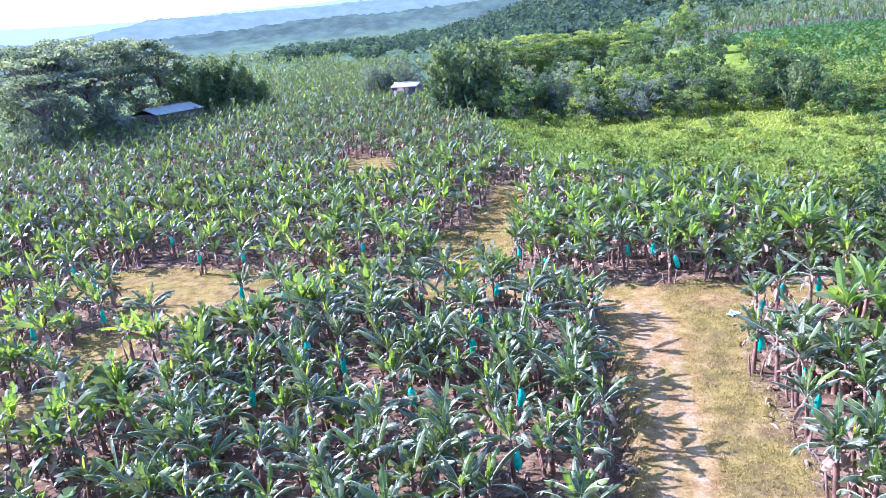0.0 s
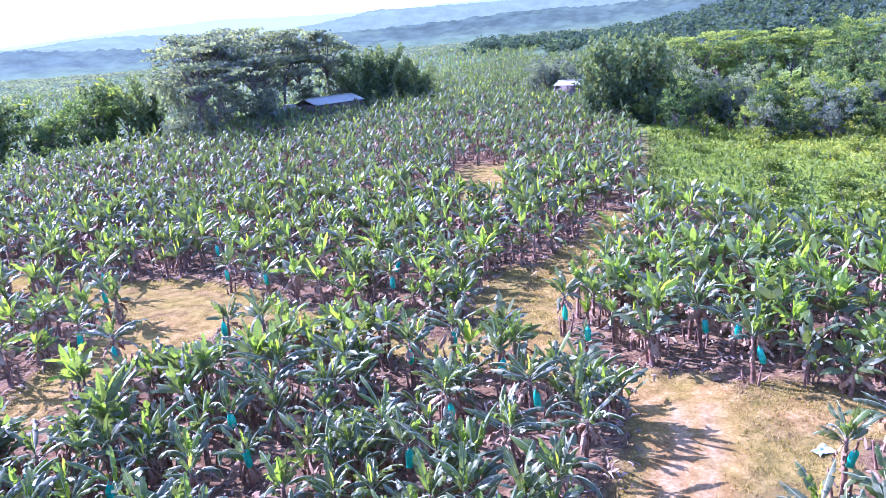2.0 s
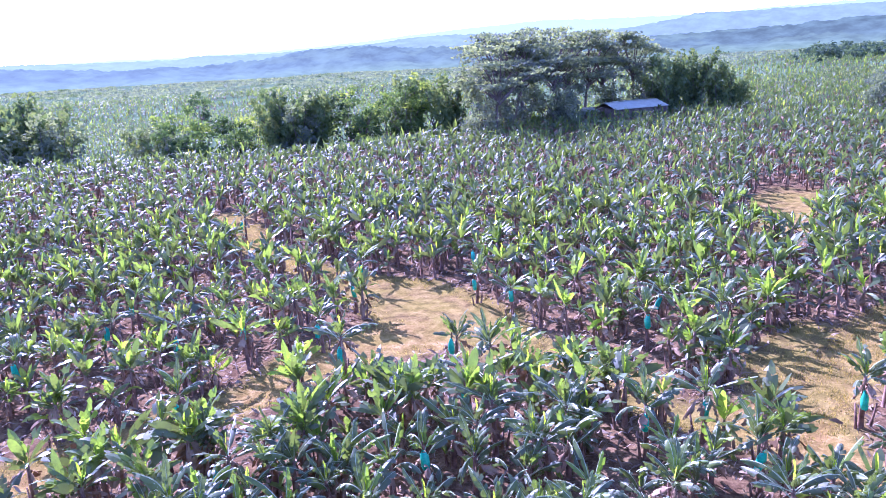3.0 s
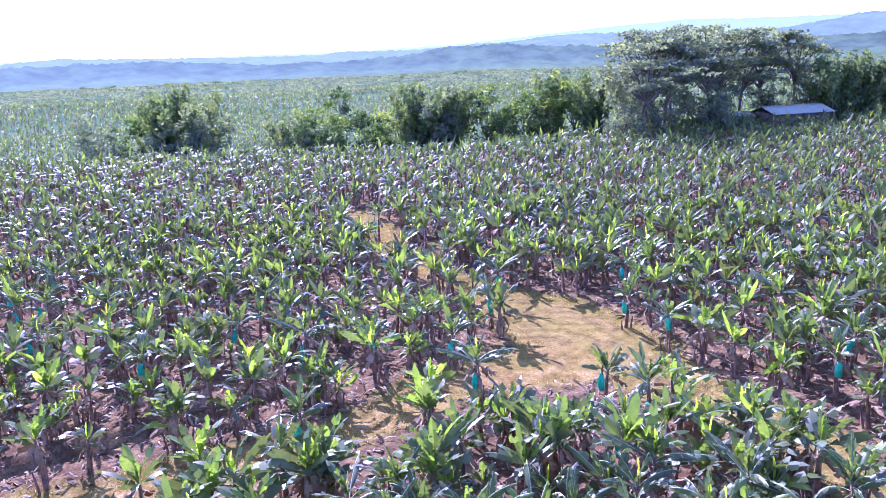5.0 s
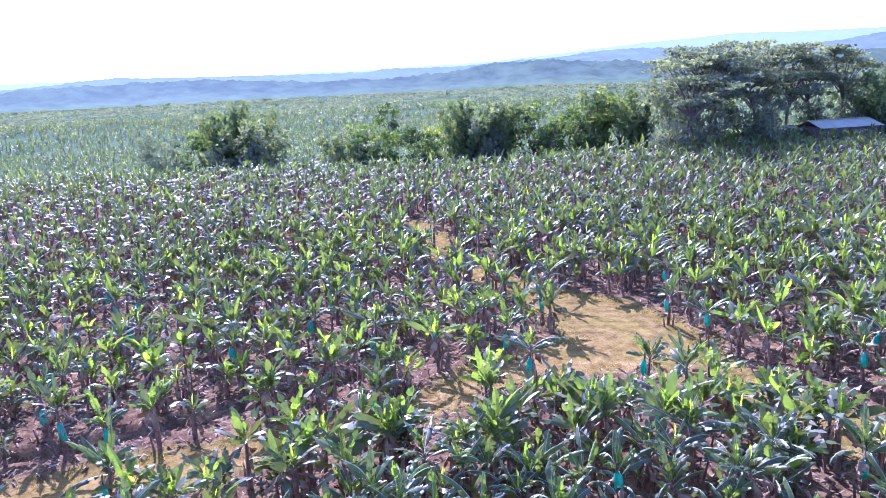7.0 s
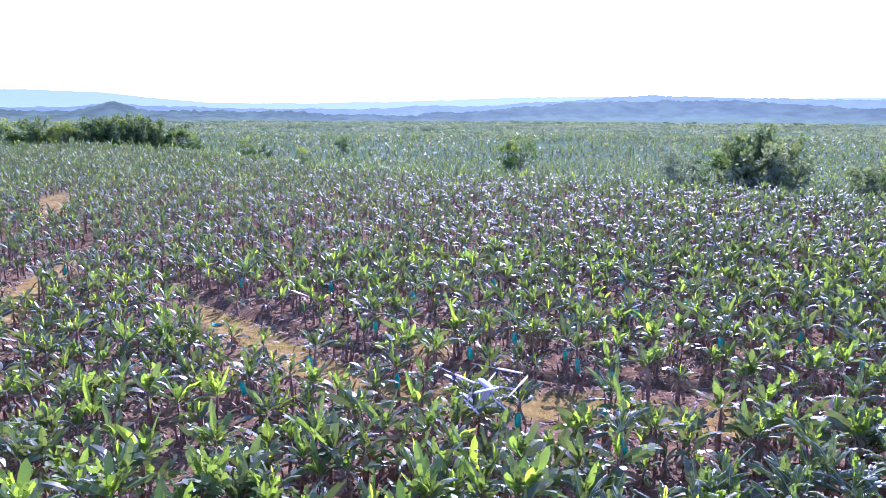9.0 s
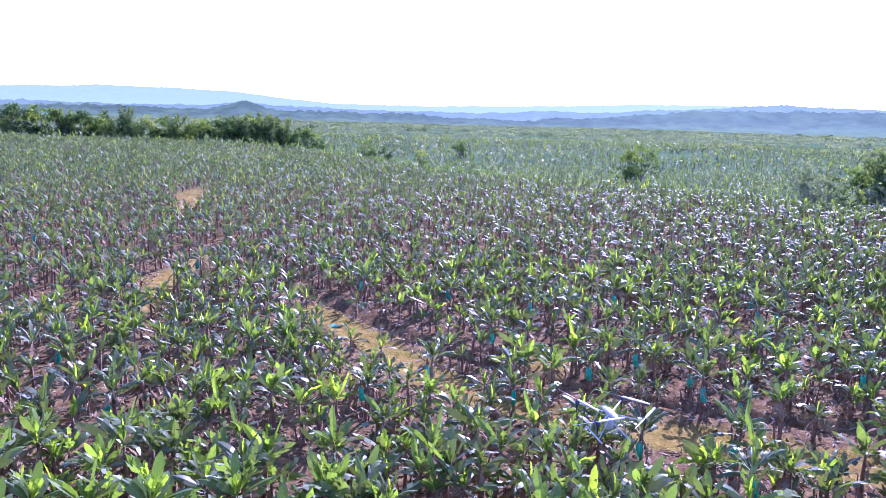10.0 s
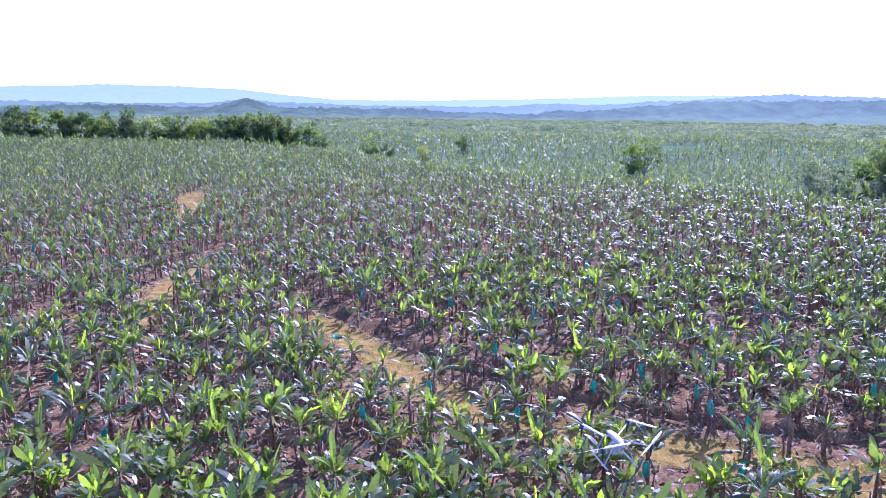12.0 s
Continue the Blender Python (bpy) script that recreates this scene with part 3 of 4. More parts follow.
def build_plant(spec):
    tall, lean, leaves, shoots = spec
    root = new("banana_plant")
    part("pseudostem", Shape().add(*stem_shape(tall, lean, 9, 8), 0, 0.5), STEM, root, smooth=True)
    for lf in leaves:
        (V, F), ridge = leaf_at(lf, tall, lean, 11, 2, True)
        if lf[6]:
            part("dead_leaf", Shape().add(V, F), DEAD, root, "withered brown hanging leaf", True)
        else:
            part("leaf", Shape().add(V, F, 0, lf[5]).add(*ridge, 1, lf[5]), [LEAF, RIB], root, smooth=True)
    for sh in shoots:
        stem, blades = shoot_shapes(sh)
        s = Shape().add(*stem, 1, 0.5)
        for b in blades:
            s.add(*b, 0, rng.uniform(0.1, 0.75))
        part("side_shoot", s, [LEAF, STEM], root, smooth=True)
    return tagged(root, "banana plant with torn green leaves on a brown stem", "banana plant", "banana plants in the plantation")


specs = [plant_spec() for _ in range(9)] + [plant_spec(True)]
# fruiting plants: tall, with the leaves high up
for i in range(4):
    h, ln, lv, sh = specs[i]
    specs[i] = (1.85, ln, [(a, l, w, max(e, 5) if not dead else e, d * 0.8, t, dead, b * 0.35) for a, l, w, e, d, t, dead, b in lv], [q[:3] + (0,) for q in sh])
# farther off, drooping crowns
mid_specs = [(h, ln, [(a, l, w, e, d + 6, t, dead, b) for a, l, w, e, d, t, dead, b in lv]) for h, ln, lv, sh in specs]
protos = [build_plant(s) for s in specs]
tagged(protos[9], "young short banana plant with narrow upright leaves")
near_places = np.concatenate([carriers, single])
near_z = ground_height(near_places[:, 0], near_places[:, 1])
for i, ((x, y), z) in enumerate(zip(near_places, near_z)):
    k = i if i < len(protos) else int(rng.integers(0, 4) if i < len(carriers) else rng.integers(2, 9 if rng.random() > 0.3 else 10))
    m = pose(x, y, z, 0, 0, rng.uniform(0, 360))
    if i < len(protos):
        protos[i].matrix_basis = m
        continue
    ob = copy_thing(protos[k], m)
    ob.scale = (rng.uniform(0.88, 1.1) * (float(vigour(x, y)) if i >= len(carriers) else 1.0),) * 3

# the plantation's other plants
rd = np.hypot(rest[:, 0] - 0, rest[:, 1] - 22)
facing = (rest[:, 1] > -12 - 0.9 * (-rest[:, 0] - 5).clip(0)) & (rest[:, 0] < 45)
for name, lo, hi in (("near", 0, 31), ("middle", 31, 54), ("distant", 54, 118), ("far", 118, 420)):
    q = rest[(rd >= lo) & (rd < hi) & facing]
    if name in ("near", "middle"):
        arr = [plant_arrays(s, 6 if name == "near" else 4, 1, 4, 3, 99 if name == "near" else 11, name == "near") for s in (specs if name == "near" else mid_specs)]
    else:
        arr = [ribbon_plant(s, 3 if name == "distant" else 2, 10 if name == "distant" else 7) for s in mid_specs]
    z = ground_height(q[:, 0], q[:, 1])
    picks = rng.integers(0, 10, len(q))
    mats = [LEAF_FAR, *BANANA[1:]] if name in ("distant", "far") else BANANA
    out = spread(arr, np.column_stack([q, z]), rng.uniform(0, 6.28, len(q)), rng.uniform(0.85, 1.12, len(q)) * vigour(q[:, 0], q[:, 1]), picks, rng.normal(0, 0.13, len(q)))
    stuff("banana_plantation", out, mats, "dense rows of green banana plants", "banana plants")


far_protos = [ribbon_plant((sp[0] * 0.5, *sp[1:]), 2, 6) for sp in mid_specs]


def far_field(name, p, z, size, label):
    out = spread(far_protos, np.column_stack([p, z]), rng.uniform(0, 6.28, len(p)), rng.uniform(0.85, 1.2, len(p)) * size, rng.integers(0, 10, len(p)), rng.normal(0, 0.1, len(p)))
    stuff(name, out, [LEAF_FAR, STEM, DEAD], label, "banana plants")


# plants of the lower land beyond the edge
p1, p2 = jittered(-300, -50, -60, 300, 2.6), jittered(-560, 60, -260, 560, 5.0, 0.5)
p2 = p2[(p2[:, 0] < -300) | (p2[:, 1] > 300) | (p2[:, 1] < -60)]
p = np.concatenate([p1, p2])
big = np.concatenate([np.full(len(p1), 1.15), np.full(len(p2), 1.7)])
ok = (np.hypot(p[:, 0], p[:, 1]) < 590) & ((outside_left(p[:, 0], p[:, 1]) > 1) | ((p[:, 1] > 330) & (p[:, 0] < -0.13 * p[:, 1]))) & (wave(p[:, 0], p[:, 1], 40.0, 9.0) > -0.8)
ok = ok & (p[:, 1] > -30 - 0.9 * (-p[:, 0] - 5).clip(0))
p, big = p[ok], big[ok]
far_field("banana_lowland", p, height(p[:, 0], p[:, 1]), big, "distant banana plants on lower land")


# low crops across the farther plain
crops = Shape()
for _ in range(9000):
    a, r = radians(rng.uniform(4, 142)), math.sqrt(rng.uniform(540 ** 2, 1190 ** 2))
    x, y = -r * math.sin(a), r * math.cos(a)
    if wave(x, y, 45.0, 5.0) > -0.55:
        d = rng.normal(size=(12, 3)) * (2.6, 2.6, 0.45) + (x, y, float(height(x, y)) + 0.9)
        u = rng.normal(size=(12, 3)) * (1, 1, 0.5)
        w = np.cross(u, rng.normal(size=(12, 3)))
        u, w = u / np.linalg.norm(u, axis=1)[:, None] * 1.3, w / np.linalg.norm(w, axis=1)[:, None] * 0.6
        crops.add(np.stack([d - u, d - w, d + u, d + w], 1).reshape(-1, 3), np.arange(48).reshape(-1, 4), 0, float(np.clip(rng.normal(0.35, 0.22), 0, 1)))
stuff("crops_on_plain", crops.arrays(), [GROVE_LEAF], "low green crops covering the distant plain", "crops")


# ---- fruit bags ----
def bag_material():
    m, n, l, b = material("blue_plastic_film", 0.35, 0.5)
    c = ramp(n, l, noise_node(n, l, 5.0, 4.0), [(0.3, (0.003, 0.31, 0.185)), (0.55, (0.016, 0.53, 0.32)), (0.85, (0.15, 0.70, 0.45))])
    l.new(c, b.inputs["Base Color"])
    tr = n.new("ShaderNodeBsdfTranslucent")
    l.new(c, tr.inputs["Color"])
    mx = n.new("ShaderNodeMixShader")
    mx.inputs[0].default_value = 0.4
    l.new(b.outputs[0], mx.inputs[1])
    l.new(tr.outputs[0], mx.inputs[2])
    l.new(mx.outputs[0], n["Material Output"].inputs["Surface"])
    bump(n, l, b, noise_node(n, l, 14.0, 2.0), 0.5, 0.03)
    return m


def build_bag(k):
    """A long plastic sleeve over a bunch, tied at the top and open below."""
    root = new("fruit_bag")
    z = np.array([0.0, -0.06, -0.14, -0.32, -0.54, -0.70, -0.76])
    z = z * 0.88
    rad = np.array([0.03, 0.05, 0.11, 0.145, 0.15, 0.13, 0.11]) * rng.uniform(0.78, 0.95)
    V, F = tube(np.stack([0.02 * np.sin(z * 7 + k), 0.02 * np.cos(z * 5 + k), z], 1), rad, 10)
    V = V + rng.normal(0, 0.014, V.shape)
    part("sleeve", Shape().add(V, F[:-4]), BAG, root, smooth=True)
    V, F = tube([(0, 0, 0.28), (0.02, 0, 0.12), (0, 0, -0.02)], [0.03, 0.035, 0.03], 6)
    part("stalk", Shape().add(V, F), STEM, root)
    V, F = tube([(0, 0, -0.05), (0, 0, -0.09)], [0.062, 0.062], 8)
    part("tie", Shape().add(V, F), DEAD, root)
    return tagged(root, "turquoise plastic sleeve tied over a hanging banana bunch", "fruit bag", "fruit bags on the banana plants")


BAG = bag_material()
bags = [build_bag(k) for k in range(4)]
for i, (x, y) in enumerate(BAGS):
    z = float(ground_height(x, y)) + rng.uniform(1.5, 1.8)
    m = pose(x, y, z, rng.normal(0, 5), rng.normal(0, 5), rng.uniform(0, 360))
    if i < len(bags):
        bags[i].matrix_basis = m
    else:
        copy_thing(bags[i % 4], m)


def discarded(x, y, mat, label):
    """A crumpled sleeve lying on the ground."""
    n = 9
    u, v = np.meshgrid(np.linspace(-0.3, 0.3, n), np.linspace(-0.2, 0.2, n))
    z = 0.05 + 0.07 * np.abs(wave(u, v, 0.11, x)) + 0.05 * wave(u, v, 0.06, y) * (1 - (2 * u) ** 2)
    V = np.stack([u + 0.04 * wave(u, v, 0.1, 2.0), v * (1 + 0.25 * np.sin(u * 9)), z], 2).reshape(-1, 3)
    V = np.concatenate([V, V - (0, 0, 0.02)])
    i = (np.arange(n - 1)[:, None] * n + np.arange(n - 1)[None]).ravel()
    F = np.stack([i, i + 1, i + n + 1, i + n], 1)
    F = np.concatenate([F, F[:, ::-1] + n * n])
    ob = new("discarded_bag", Shape().add(V, F).mesh("discarded_bag", [mat], True))
    ob.matrix_basis = pose(x, y, float(ground_height(x, y)), 0, 0, 40)
    tagged(ob, label, "plastic bag")


WHITE_FILM = plain("white_film", [(0.3, (0.30, 0.48, 0.48)), (0.7, (0.48, 0.62, 0.62))], 6.0, 0.4, 0.5)
discarded(11.9, 34.2, WHITE_FILM, "crumpled pale plastic sleeve lying on grass")
discarded(-35.3, 0.3, BAG, "turquoise plastic sleeve dropped on the soil")


# ---- trees ----
def leaf_cloud(s, centre, size, count, leaf_size, tint, mat=0, flat=0.5):
    """Small leaves scattered over a clump."""
    d = rng.normal(size=(count, 3))
    d /= np.linalg.norm(d, axis=1)[:, None]
    p = np.asarray(centre) + d * (rng.random((count, 1)) ** 0.45) * np.asarray(size)
    a = rng.normal(size=(count, 3))
    a[:, 2] *= flat
    a /= np.linalg.norm(a, axis=1)[:, None]
    b = np.cross(a, rng.normal(size=(count, 3)))
    b /= np.linalg.norm(b, axis=1)[:, None]
    g = leaf_size * rng.uniform(0.6, 1.3, (count, 1))
    V = np.stack([p - a * g, p - b * g * 0.55, p + a * g, p + b * g * 0.55], 1).reshape(-1, 3)
    F = np.arange(count * 4).reshape(-1, 4)
    top = np.repeat(tint + rng.normal(0, 0.12, count), 4)
    s.add(V, F, mat, top)


def build_tree(kind, tall):
    root = new({"umbrella": "umbrella_tree", "round": "broadleaf_tree", "bamboo": "bamboo_clump", "bush": "bush", "shade": "shade_tree", "canopy": "spreading_tree"}[kind])
    wood, crown = Shape(), Shape()
    if kind == "bamboo":
        for c_i in range(18):
            a, out = rng.uniform(0, 6.28), rng.uniform(0.05, 0.34) * tall
            h = tall * rng.uniform(0.4, 1.0)
            t = np.linspace(0, 1, 6)
            pts = np.stack([np.cos(a) * (0.5 + out * t ** 1.5), np.sin(a) * (0.5 + out * t ** 1.5), h * (t - 0.18 * t ** 4) - 0.2], 1)
            if c_i < 8:
                part("culm", Shape().add(*tube(pts, np.linspace(0.09, 0.03, 6), 5)), BARK, root, smooth=True)
            for q in np.linspace(0.06, 1, 7):
                c = [np.interp(q, t, pts[:, i]) for i in range(3)]
                leaf_cloud(crown, c, (0.6, 0.6, 0.9), 20, 0.30, 0.2 + 0.4 * q + rng.normal(0, 0.12), flat=1.6)
    elif kind == "bush":
        for _ in range(5):
            a = rng.uniform(0, 6.28)
            wood.add(*tube([(0, 0, -0.2), (np.cos(a) * tall * 0.2, np.sin(a) * tall * 0.2, tall * 0.4), (np.cos(a) * tall * 0.4, np.sin(a) * tall * 0.4, tall * 0.75)], (0.06, 0.05, 0.02), 5))
        for _ in range(14):
            a, q = rng.uniform(0, 6.28), rng.random() ** 0.6
            leaf_cloud(crown, (np.cos(a) * q * tall * 0.65, np.sin(a) * q * tall * 0.65, tall * rng.uniform(0.25, 0.85) * (1 - 0.35 * q)), np.array((0.3, 0.3, 0.2)) * tall, 32, 0.11 * tall ** 0.6, rng.uniform(0.3, 0.8))
    else:
        flat = kind in ("umbrella", "canopy")
        fork = tall * (0.4 if kind == "canopy" else 0.5 if flat else 0.12 if kind == "shade" else 0.2)
        lean = rng.normal(0, 0.04, 2) * tall
        wood.add(*tube([(0, 0, -0.5), (lean[0] * 0.3, lean[1] * 0.3, fork * 0.5), (lean[0], lean[1], fork)], (0.02 * tall, 0.014 * tall, 0.011 * tall), 8))
        for _ in range(18 if flat else 12):
            a, q = rng.uniform(0, 6.28), rng.uniform(0.35, 1.0)
            reach = tall * (0.42 if flat else 0.30) * q
            top = tall * (rng.uniform(0.5, 0.97) if flat else rng.uniform(0.12 if kind == "shade" else 0.24, 0.92) * (1.08 - 0.3 * q))
            end = np.array((lean[0] + np.cos(a) * reach, lean[1] + np.sin(a) * reach, top))
            start = np.array((lean[0], lean[1], fork * rng.uniform(0.7, 1.0)))
            bend = (start + end) / 2 + (0, 0, -0.04 * tall if not flat else 0.02 * tall)
            wood.add(*tube([start, bend, end], (0.009 * tall, 0.006 * tall, 0.003 * tall), 5))
            for _ in range(5):
                c = end + rng.normal(0, 1, 3) * np.array((0.085, 0.085, 0.018 if flat else 0.07)) * tall
                size = np.array((0.10, 0.10, 0.022) if flat else (0.085, 0.085, 0.06)) * tall
                # tint rises with height: painted sunlit tops and shaded undersides of the crown
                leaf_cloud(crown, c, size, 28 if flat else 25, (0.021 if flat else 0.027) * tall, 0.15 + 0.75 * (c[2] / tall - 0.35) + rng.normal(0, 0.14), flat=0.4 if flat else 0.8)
    if kind != "bamboo":
        part("trunk", wood, BARK, root, smooth=True)
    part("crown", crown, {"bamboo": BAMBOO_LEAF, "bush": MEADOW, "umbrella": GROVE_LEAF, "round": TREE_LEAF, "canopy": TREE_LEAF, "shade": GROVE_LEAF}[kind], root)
    return root


TREE_LABEL = {
    "umbrella": ("tall umbrella-shaped tree with flat feathery layers", "tree", "grove behind the shed"),
    "round": ("broad dark green tree with a rounded leafy crown", "tree", "broadleaf trees"),
    "shade": ("dense blue-green tree with foliage down to the ground", "tree", "dark trees"),
    "canopy": ("bright green tree with wide flat-topped crown", "tree", "spreading trees"),
    "bamboo": ("arching clump of yellowish green bamboo", "bamboo", "bamboo clumps"),
    "bush": ("low bright green bush in rough meadow", "bush", "bushes in the meadow"),
}
tree_protos = {k: [] for k in TREE_LABEL}
PROTO_HEIGHT = {"umbrella": 15.0, "canopy": 12.0, "round": 10.0, "shade": 10.0, "bamboo": 10.0, "bush": 2.0}


def plant_tree(kind, x, y, tall):
    made = tree_protos[kind]
    m = pose(x, y, float(height(x, y)) - 0.05, 0, 0, rng.uniform(0, 360))
    g = tall / PROTO_HEIGHT[kind] * (1.22 if kind == "bamboo" else 1.1)
    if len(made) < 4:
        ob = tagged(build_tree(kind, PROTO_HEIGHT[kind]), *TREE_LABEL[kind])
        ob.matrix_basis = m
        made.append(ob)
    else:
        ob = copy_thing(made[int(rng.integers(0, 4))], m)
    ob.scale = (g * rng.uniform(0.92, 1.1), g * rng.uniform(0.92, 1.1), g)


GROVE = ((-58, 112, 13.5), (-62, 119, 14.5), (-60, 123, 14.5), (-65, 129, 15), (-59, 133, 14.5), (-61, 146, 14.5), (-62, 142, 15), (-56, 156, 14), (-68, 130, 14.5), (-69, 138, 15.5), (-60, 153, 14.5), (-66, 150, 15))
for x, y, tall in GROVE:
    plant_tree("umbrella", x, y, tall)
for x, y, tall in ((-59, 111, 8.5), (-62, 114, 9.5), (-58, 117, 9), (-55, 126, 8), (-62, 121, 8), (-58, 136, 9.5), (-64, 132, 8), (-58, 128, 9), (-58, 150, 9), (-55, 155, 9.5), (-52, 153, 9)):
    plant_tree("shade", x, y, tall)
for x, y, tall in ((-47, 151, 11.5), (-44, 155, 11), (-41, 158, 9.5), (-38, 160, 8), (-49, 157, 11), (1.0, 116, 10.5), (3.2, 117, 11.5), (2.2, 121, 11.5), (5.2, 119, 10.5), (-0.8, 114, 6.5),
                   (-138, 78, 16.2), (-134, 80, 16.1), (-135, 84, 14.5), (-121, 93, 10.4), (-107, 112, 13.7), (-105, 114, 13.8), (-101, 116, 12.6), (-89, 130, 12.7), (-77, 127, 11.7), (-130, 80, 13.5), (-104, 118, 13)):
    plant_tree("bamboo", x, y, tall)
for x, y, tall in ((-128, 81, 11.9), (-127, 78, 11.3), (-130, 76, 11.4), (-149, 68, 11), (-145, 70, 10.2), (-101, 113, 11.5), (-118, 92, 9.5), (-117, 96, 10), (-12.9, 157, 9), (-9.3, 159, 9.2), (-6.1, 158, 8), (-15, 158, 7), (6.2, 133.6, 7), (9.7, 131.5, 6.6), (12, 134, 6)):
    plant_tree("shade", x, y, tall)
for x, y, tall in ((-119, 100, 12.5), (-114, 94, 9.7), (-115, 101, 9.6), (-116, 108, 10.6), (-116, 113, 11.4), (-98, 121, 12), (-93, 120, 10.4), (-93, 127, 9.2), (-83, 128, 11.6), (-86, 124, 10), (-108, 104, 8.5), (-238, 188, 11.9), (-137, 74, 11.8), (-72, 131, 10)):
    plant_tree("round", x, y, tall)
# rows across the plain
for x, y, tall in ((-276, -188, 14), (-292, -153, 17.7), (-297, -133, 15.8), (-311, -112, 16.9), (-309, -104, 16.7), (-316, -98, 17.5), (-314, -90, 15.7), (-283, -169, 15.6), (-291, -144, 15.1), (-303, -125, 14.5), (-312, -95, 16.5)):
    plant_tree("bamboo", x, y, tall)
for x, y, tall in ((-274, -183, 16), (-281, -181, 15), (-281, -171, 14.9), (-281, -163, 15.2), (-293, -162, 14.2), (-298, -141, 15.3), (-299, -127, 13.6), (-309, -118, 15.7), (-316, -82, 13.1), (-308, -73, 9.0), (-293, -51, 9.6), (-284, -42, 7.6), (-272, -26, 6.8), (-318, -15, 9.0), (-227, 43, 10.9), (-227, 47, 12.2), (-287, -157, 13), (-279, -176, 16), (-286, -166, 14.5), (-290, -160, 14), (-296, -137, 14.5), (-301, -122, 14.5), (-306, -113, 15.5), (-310, -107, 16), (-313, -101, 16.5), (-311, -79, 12), (-295, -148, 13.5), (-305, -109, 14), (-314, -88, 13)):
    plant_tree("round", x, y, tall)
# spreading trees above the meadow
for x, y, tall in ((14.2, 155, 9.5), (17, 159, 8.5), (20.3, 163, 9.5), (23, 160, 8), (25.9, 164, 8.6), (31.3, 163, 7.3), (33.9, 155, 6.2), (8.3, 171, 9), (38, 158, 6)):
    plant_tree("canopy", x, y, tall)


# wooded slope
def in_crop(x, y):
    """The sloping crop field between the woods."""
    a, r = np.degrees(np.arctan2(x, y)), np.hypot(x, y)
    return (x > 46 + (y - 82) * 0.14) & (a > 19) & (a < 46) & (r > 95) & (r < 198)


count = 0
while count < 160:
    a, r = rng.uniform(1.5, 44), rng.uniform(106, 255) if rng.random() < 0.7 else rng.uniform(106, 150)
    x, y = r * math.sin(radians(a)), r * math.cos(radians(a))
    if in_crop(x, y) or (a > 17 and r > 190 and rng.random() < 0.85) or outside_right(x, y) < 2:
        continue
    plant_tree("round" if rng.random() > 0.25 else "bamboo" if rng.random() > 0.5 else "shade", x, y, rng.uniform(3.5, 6.5) if r < 150 else rng.uniform(4.5, 8.5))
    count += 1
for x, y, tall in ((20, 112, 5), (27, 111, 6), (34, 108, 6), (38, 112, 5), (31, 103, 4), (45, 113, 7), (52, 112, 6), (24.5, 44, 4.5), (27, 48, 4), (30, 56, 3.5)):
    plant_tree("round", x, y, tall)
count = 0
while count < 150:
    x, y = rng.uniform(8, 75), rng.uniform(45, 116)
    if outside_right(x, y) > 3:
        plant_tree("bush", x, y, rng.uniform(0.6, 1.7) + 0.8 * (y > 95))
        count += 1


for _ in range(34):                       # shrubs along the plantation's edge
    y = rng.uniform(36, 60)
    x = float(np.interp(y, MEADOW_Y, MEADOW_X)) + rng.uniform(2.0, 7.0)
    plant_tree("bush", x, y, rng.uniform(1.3, 2.7))


# banana plants at the meadow's far end
q = jittered(6, 17, 113, 122, 1.7)
far_field("banana_patch", q, height(q[:, 0], q[:, 1]), 1.25, "banana plants between meadow and trees")
# banana rows and a crop field on the slope
p = jittered(40, 260, 60, 330, 2.6)
ang, rad = np.degrees(np.arctan2(p[:, 0], p[:, 1])), np.hypot(p[:, 0], p[:, 1])
q = p[(ang > 15) & (ang < 50) & (rad > 200) & (rad < 285)]
far_field("banana_slope", q, height(q[:, 0], q[:, 1]), 1.5, "banana plants on the hillside")


# far woods on the hills
def far_woods():
    s = Shape()
    n = 0
    while n < 1500:
        a, r = rng.uniform(-12, 46), rng.uniform(255, 610)
        x, y = r * math.sin(radians(a)), r * math.cos(radians(a))
        n += 1
        if a < 3 and r < 340 or a < -6 and r < 430 or a > 14 and r < 290:
            continue
        z = float(height(x, y))
        for _ in range(2):
            leaf_cloud(s, (x + rng.normal(0, 3), y + rng.normal(0, 3), z + rng.uniform(2, 6)), (3.2, 3.2, 2.4), 38, 0.95, rng.uniform(0.0, 0.5))
    for _ in range(520):                      # hedges across the plain
        a, r = rng.uniform(10, 138), rng.choice((700, 780, 880, 1000, 1100)) + rng.normal(0, 14)
        x, y = -r * math.sin(radians(a)), r * math.cos(radians(a))
        if wave(a, r / 4, 5.0, 3.0) < 0.1:
            continue
        leaf_cloud(s, (x, y, float(height(x, y)) + rng.uniform(0.5, 2.2)), np.array((5.5, 5.5, 2.0)) * rng.uniform(0.6, 1.3), 40, 1.0, rng.uniform(0.4, 1.0))
    stuff("far_woods", s.arrays(), [WOODS_LEAF], "distant dark green woods on hills", "woods")


far_woods()


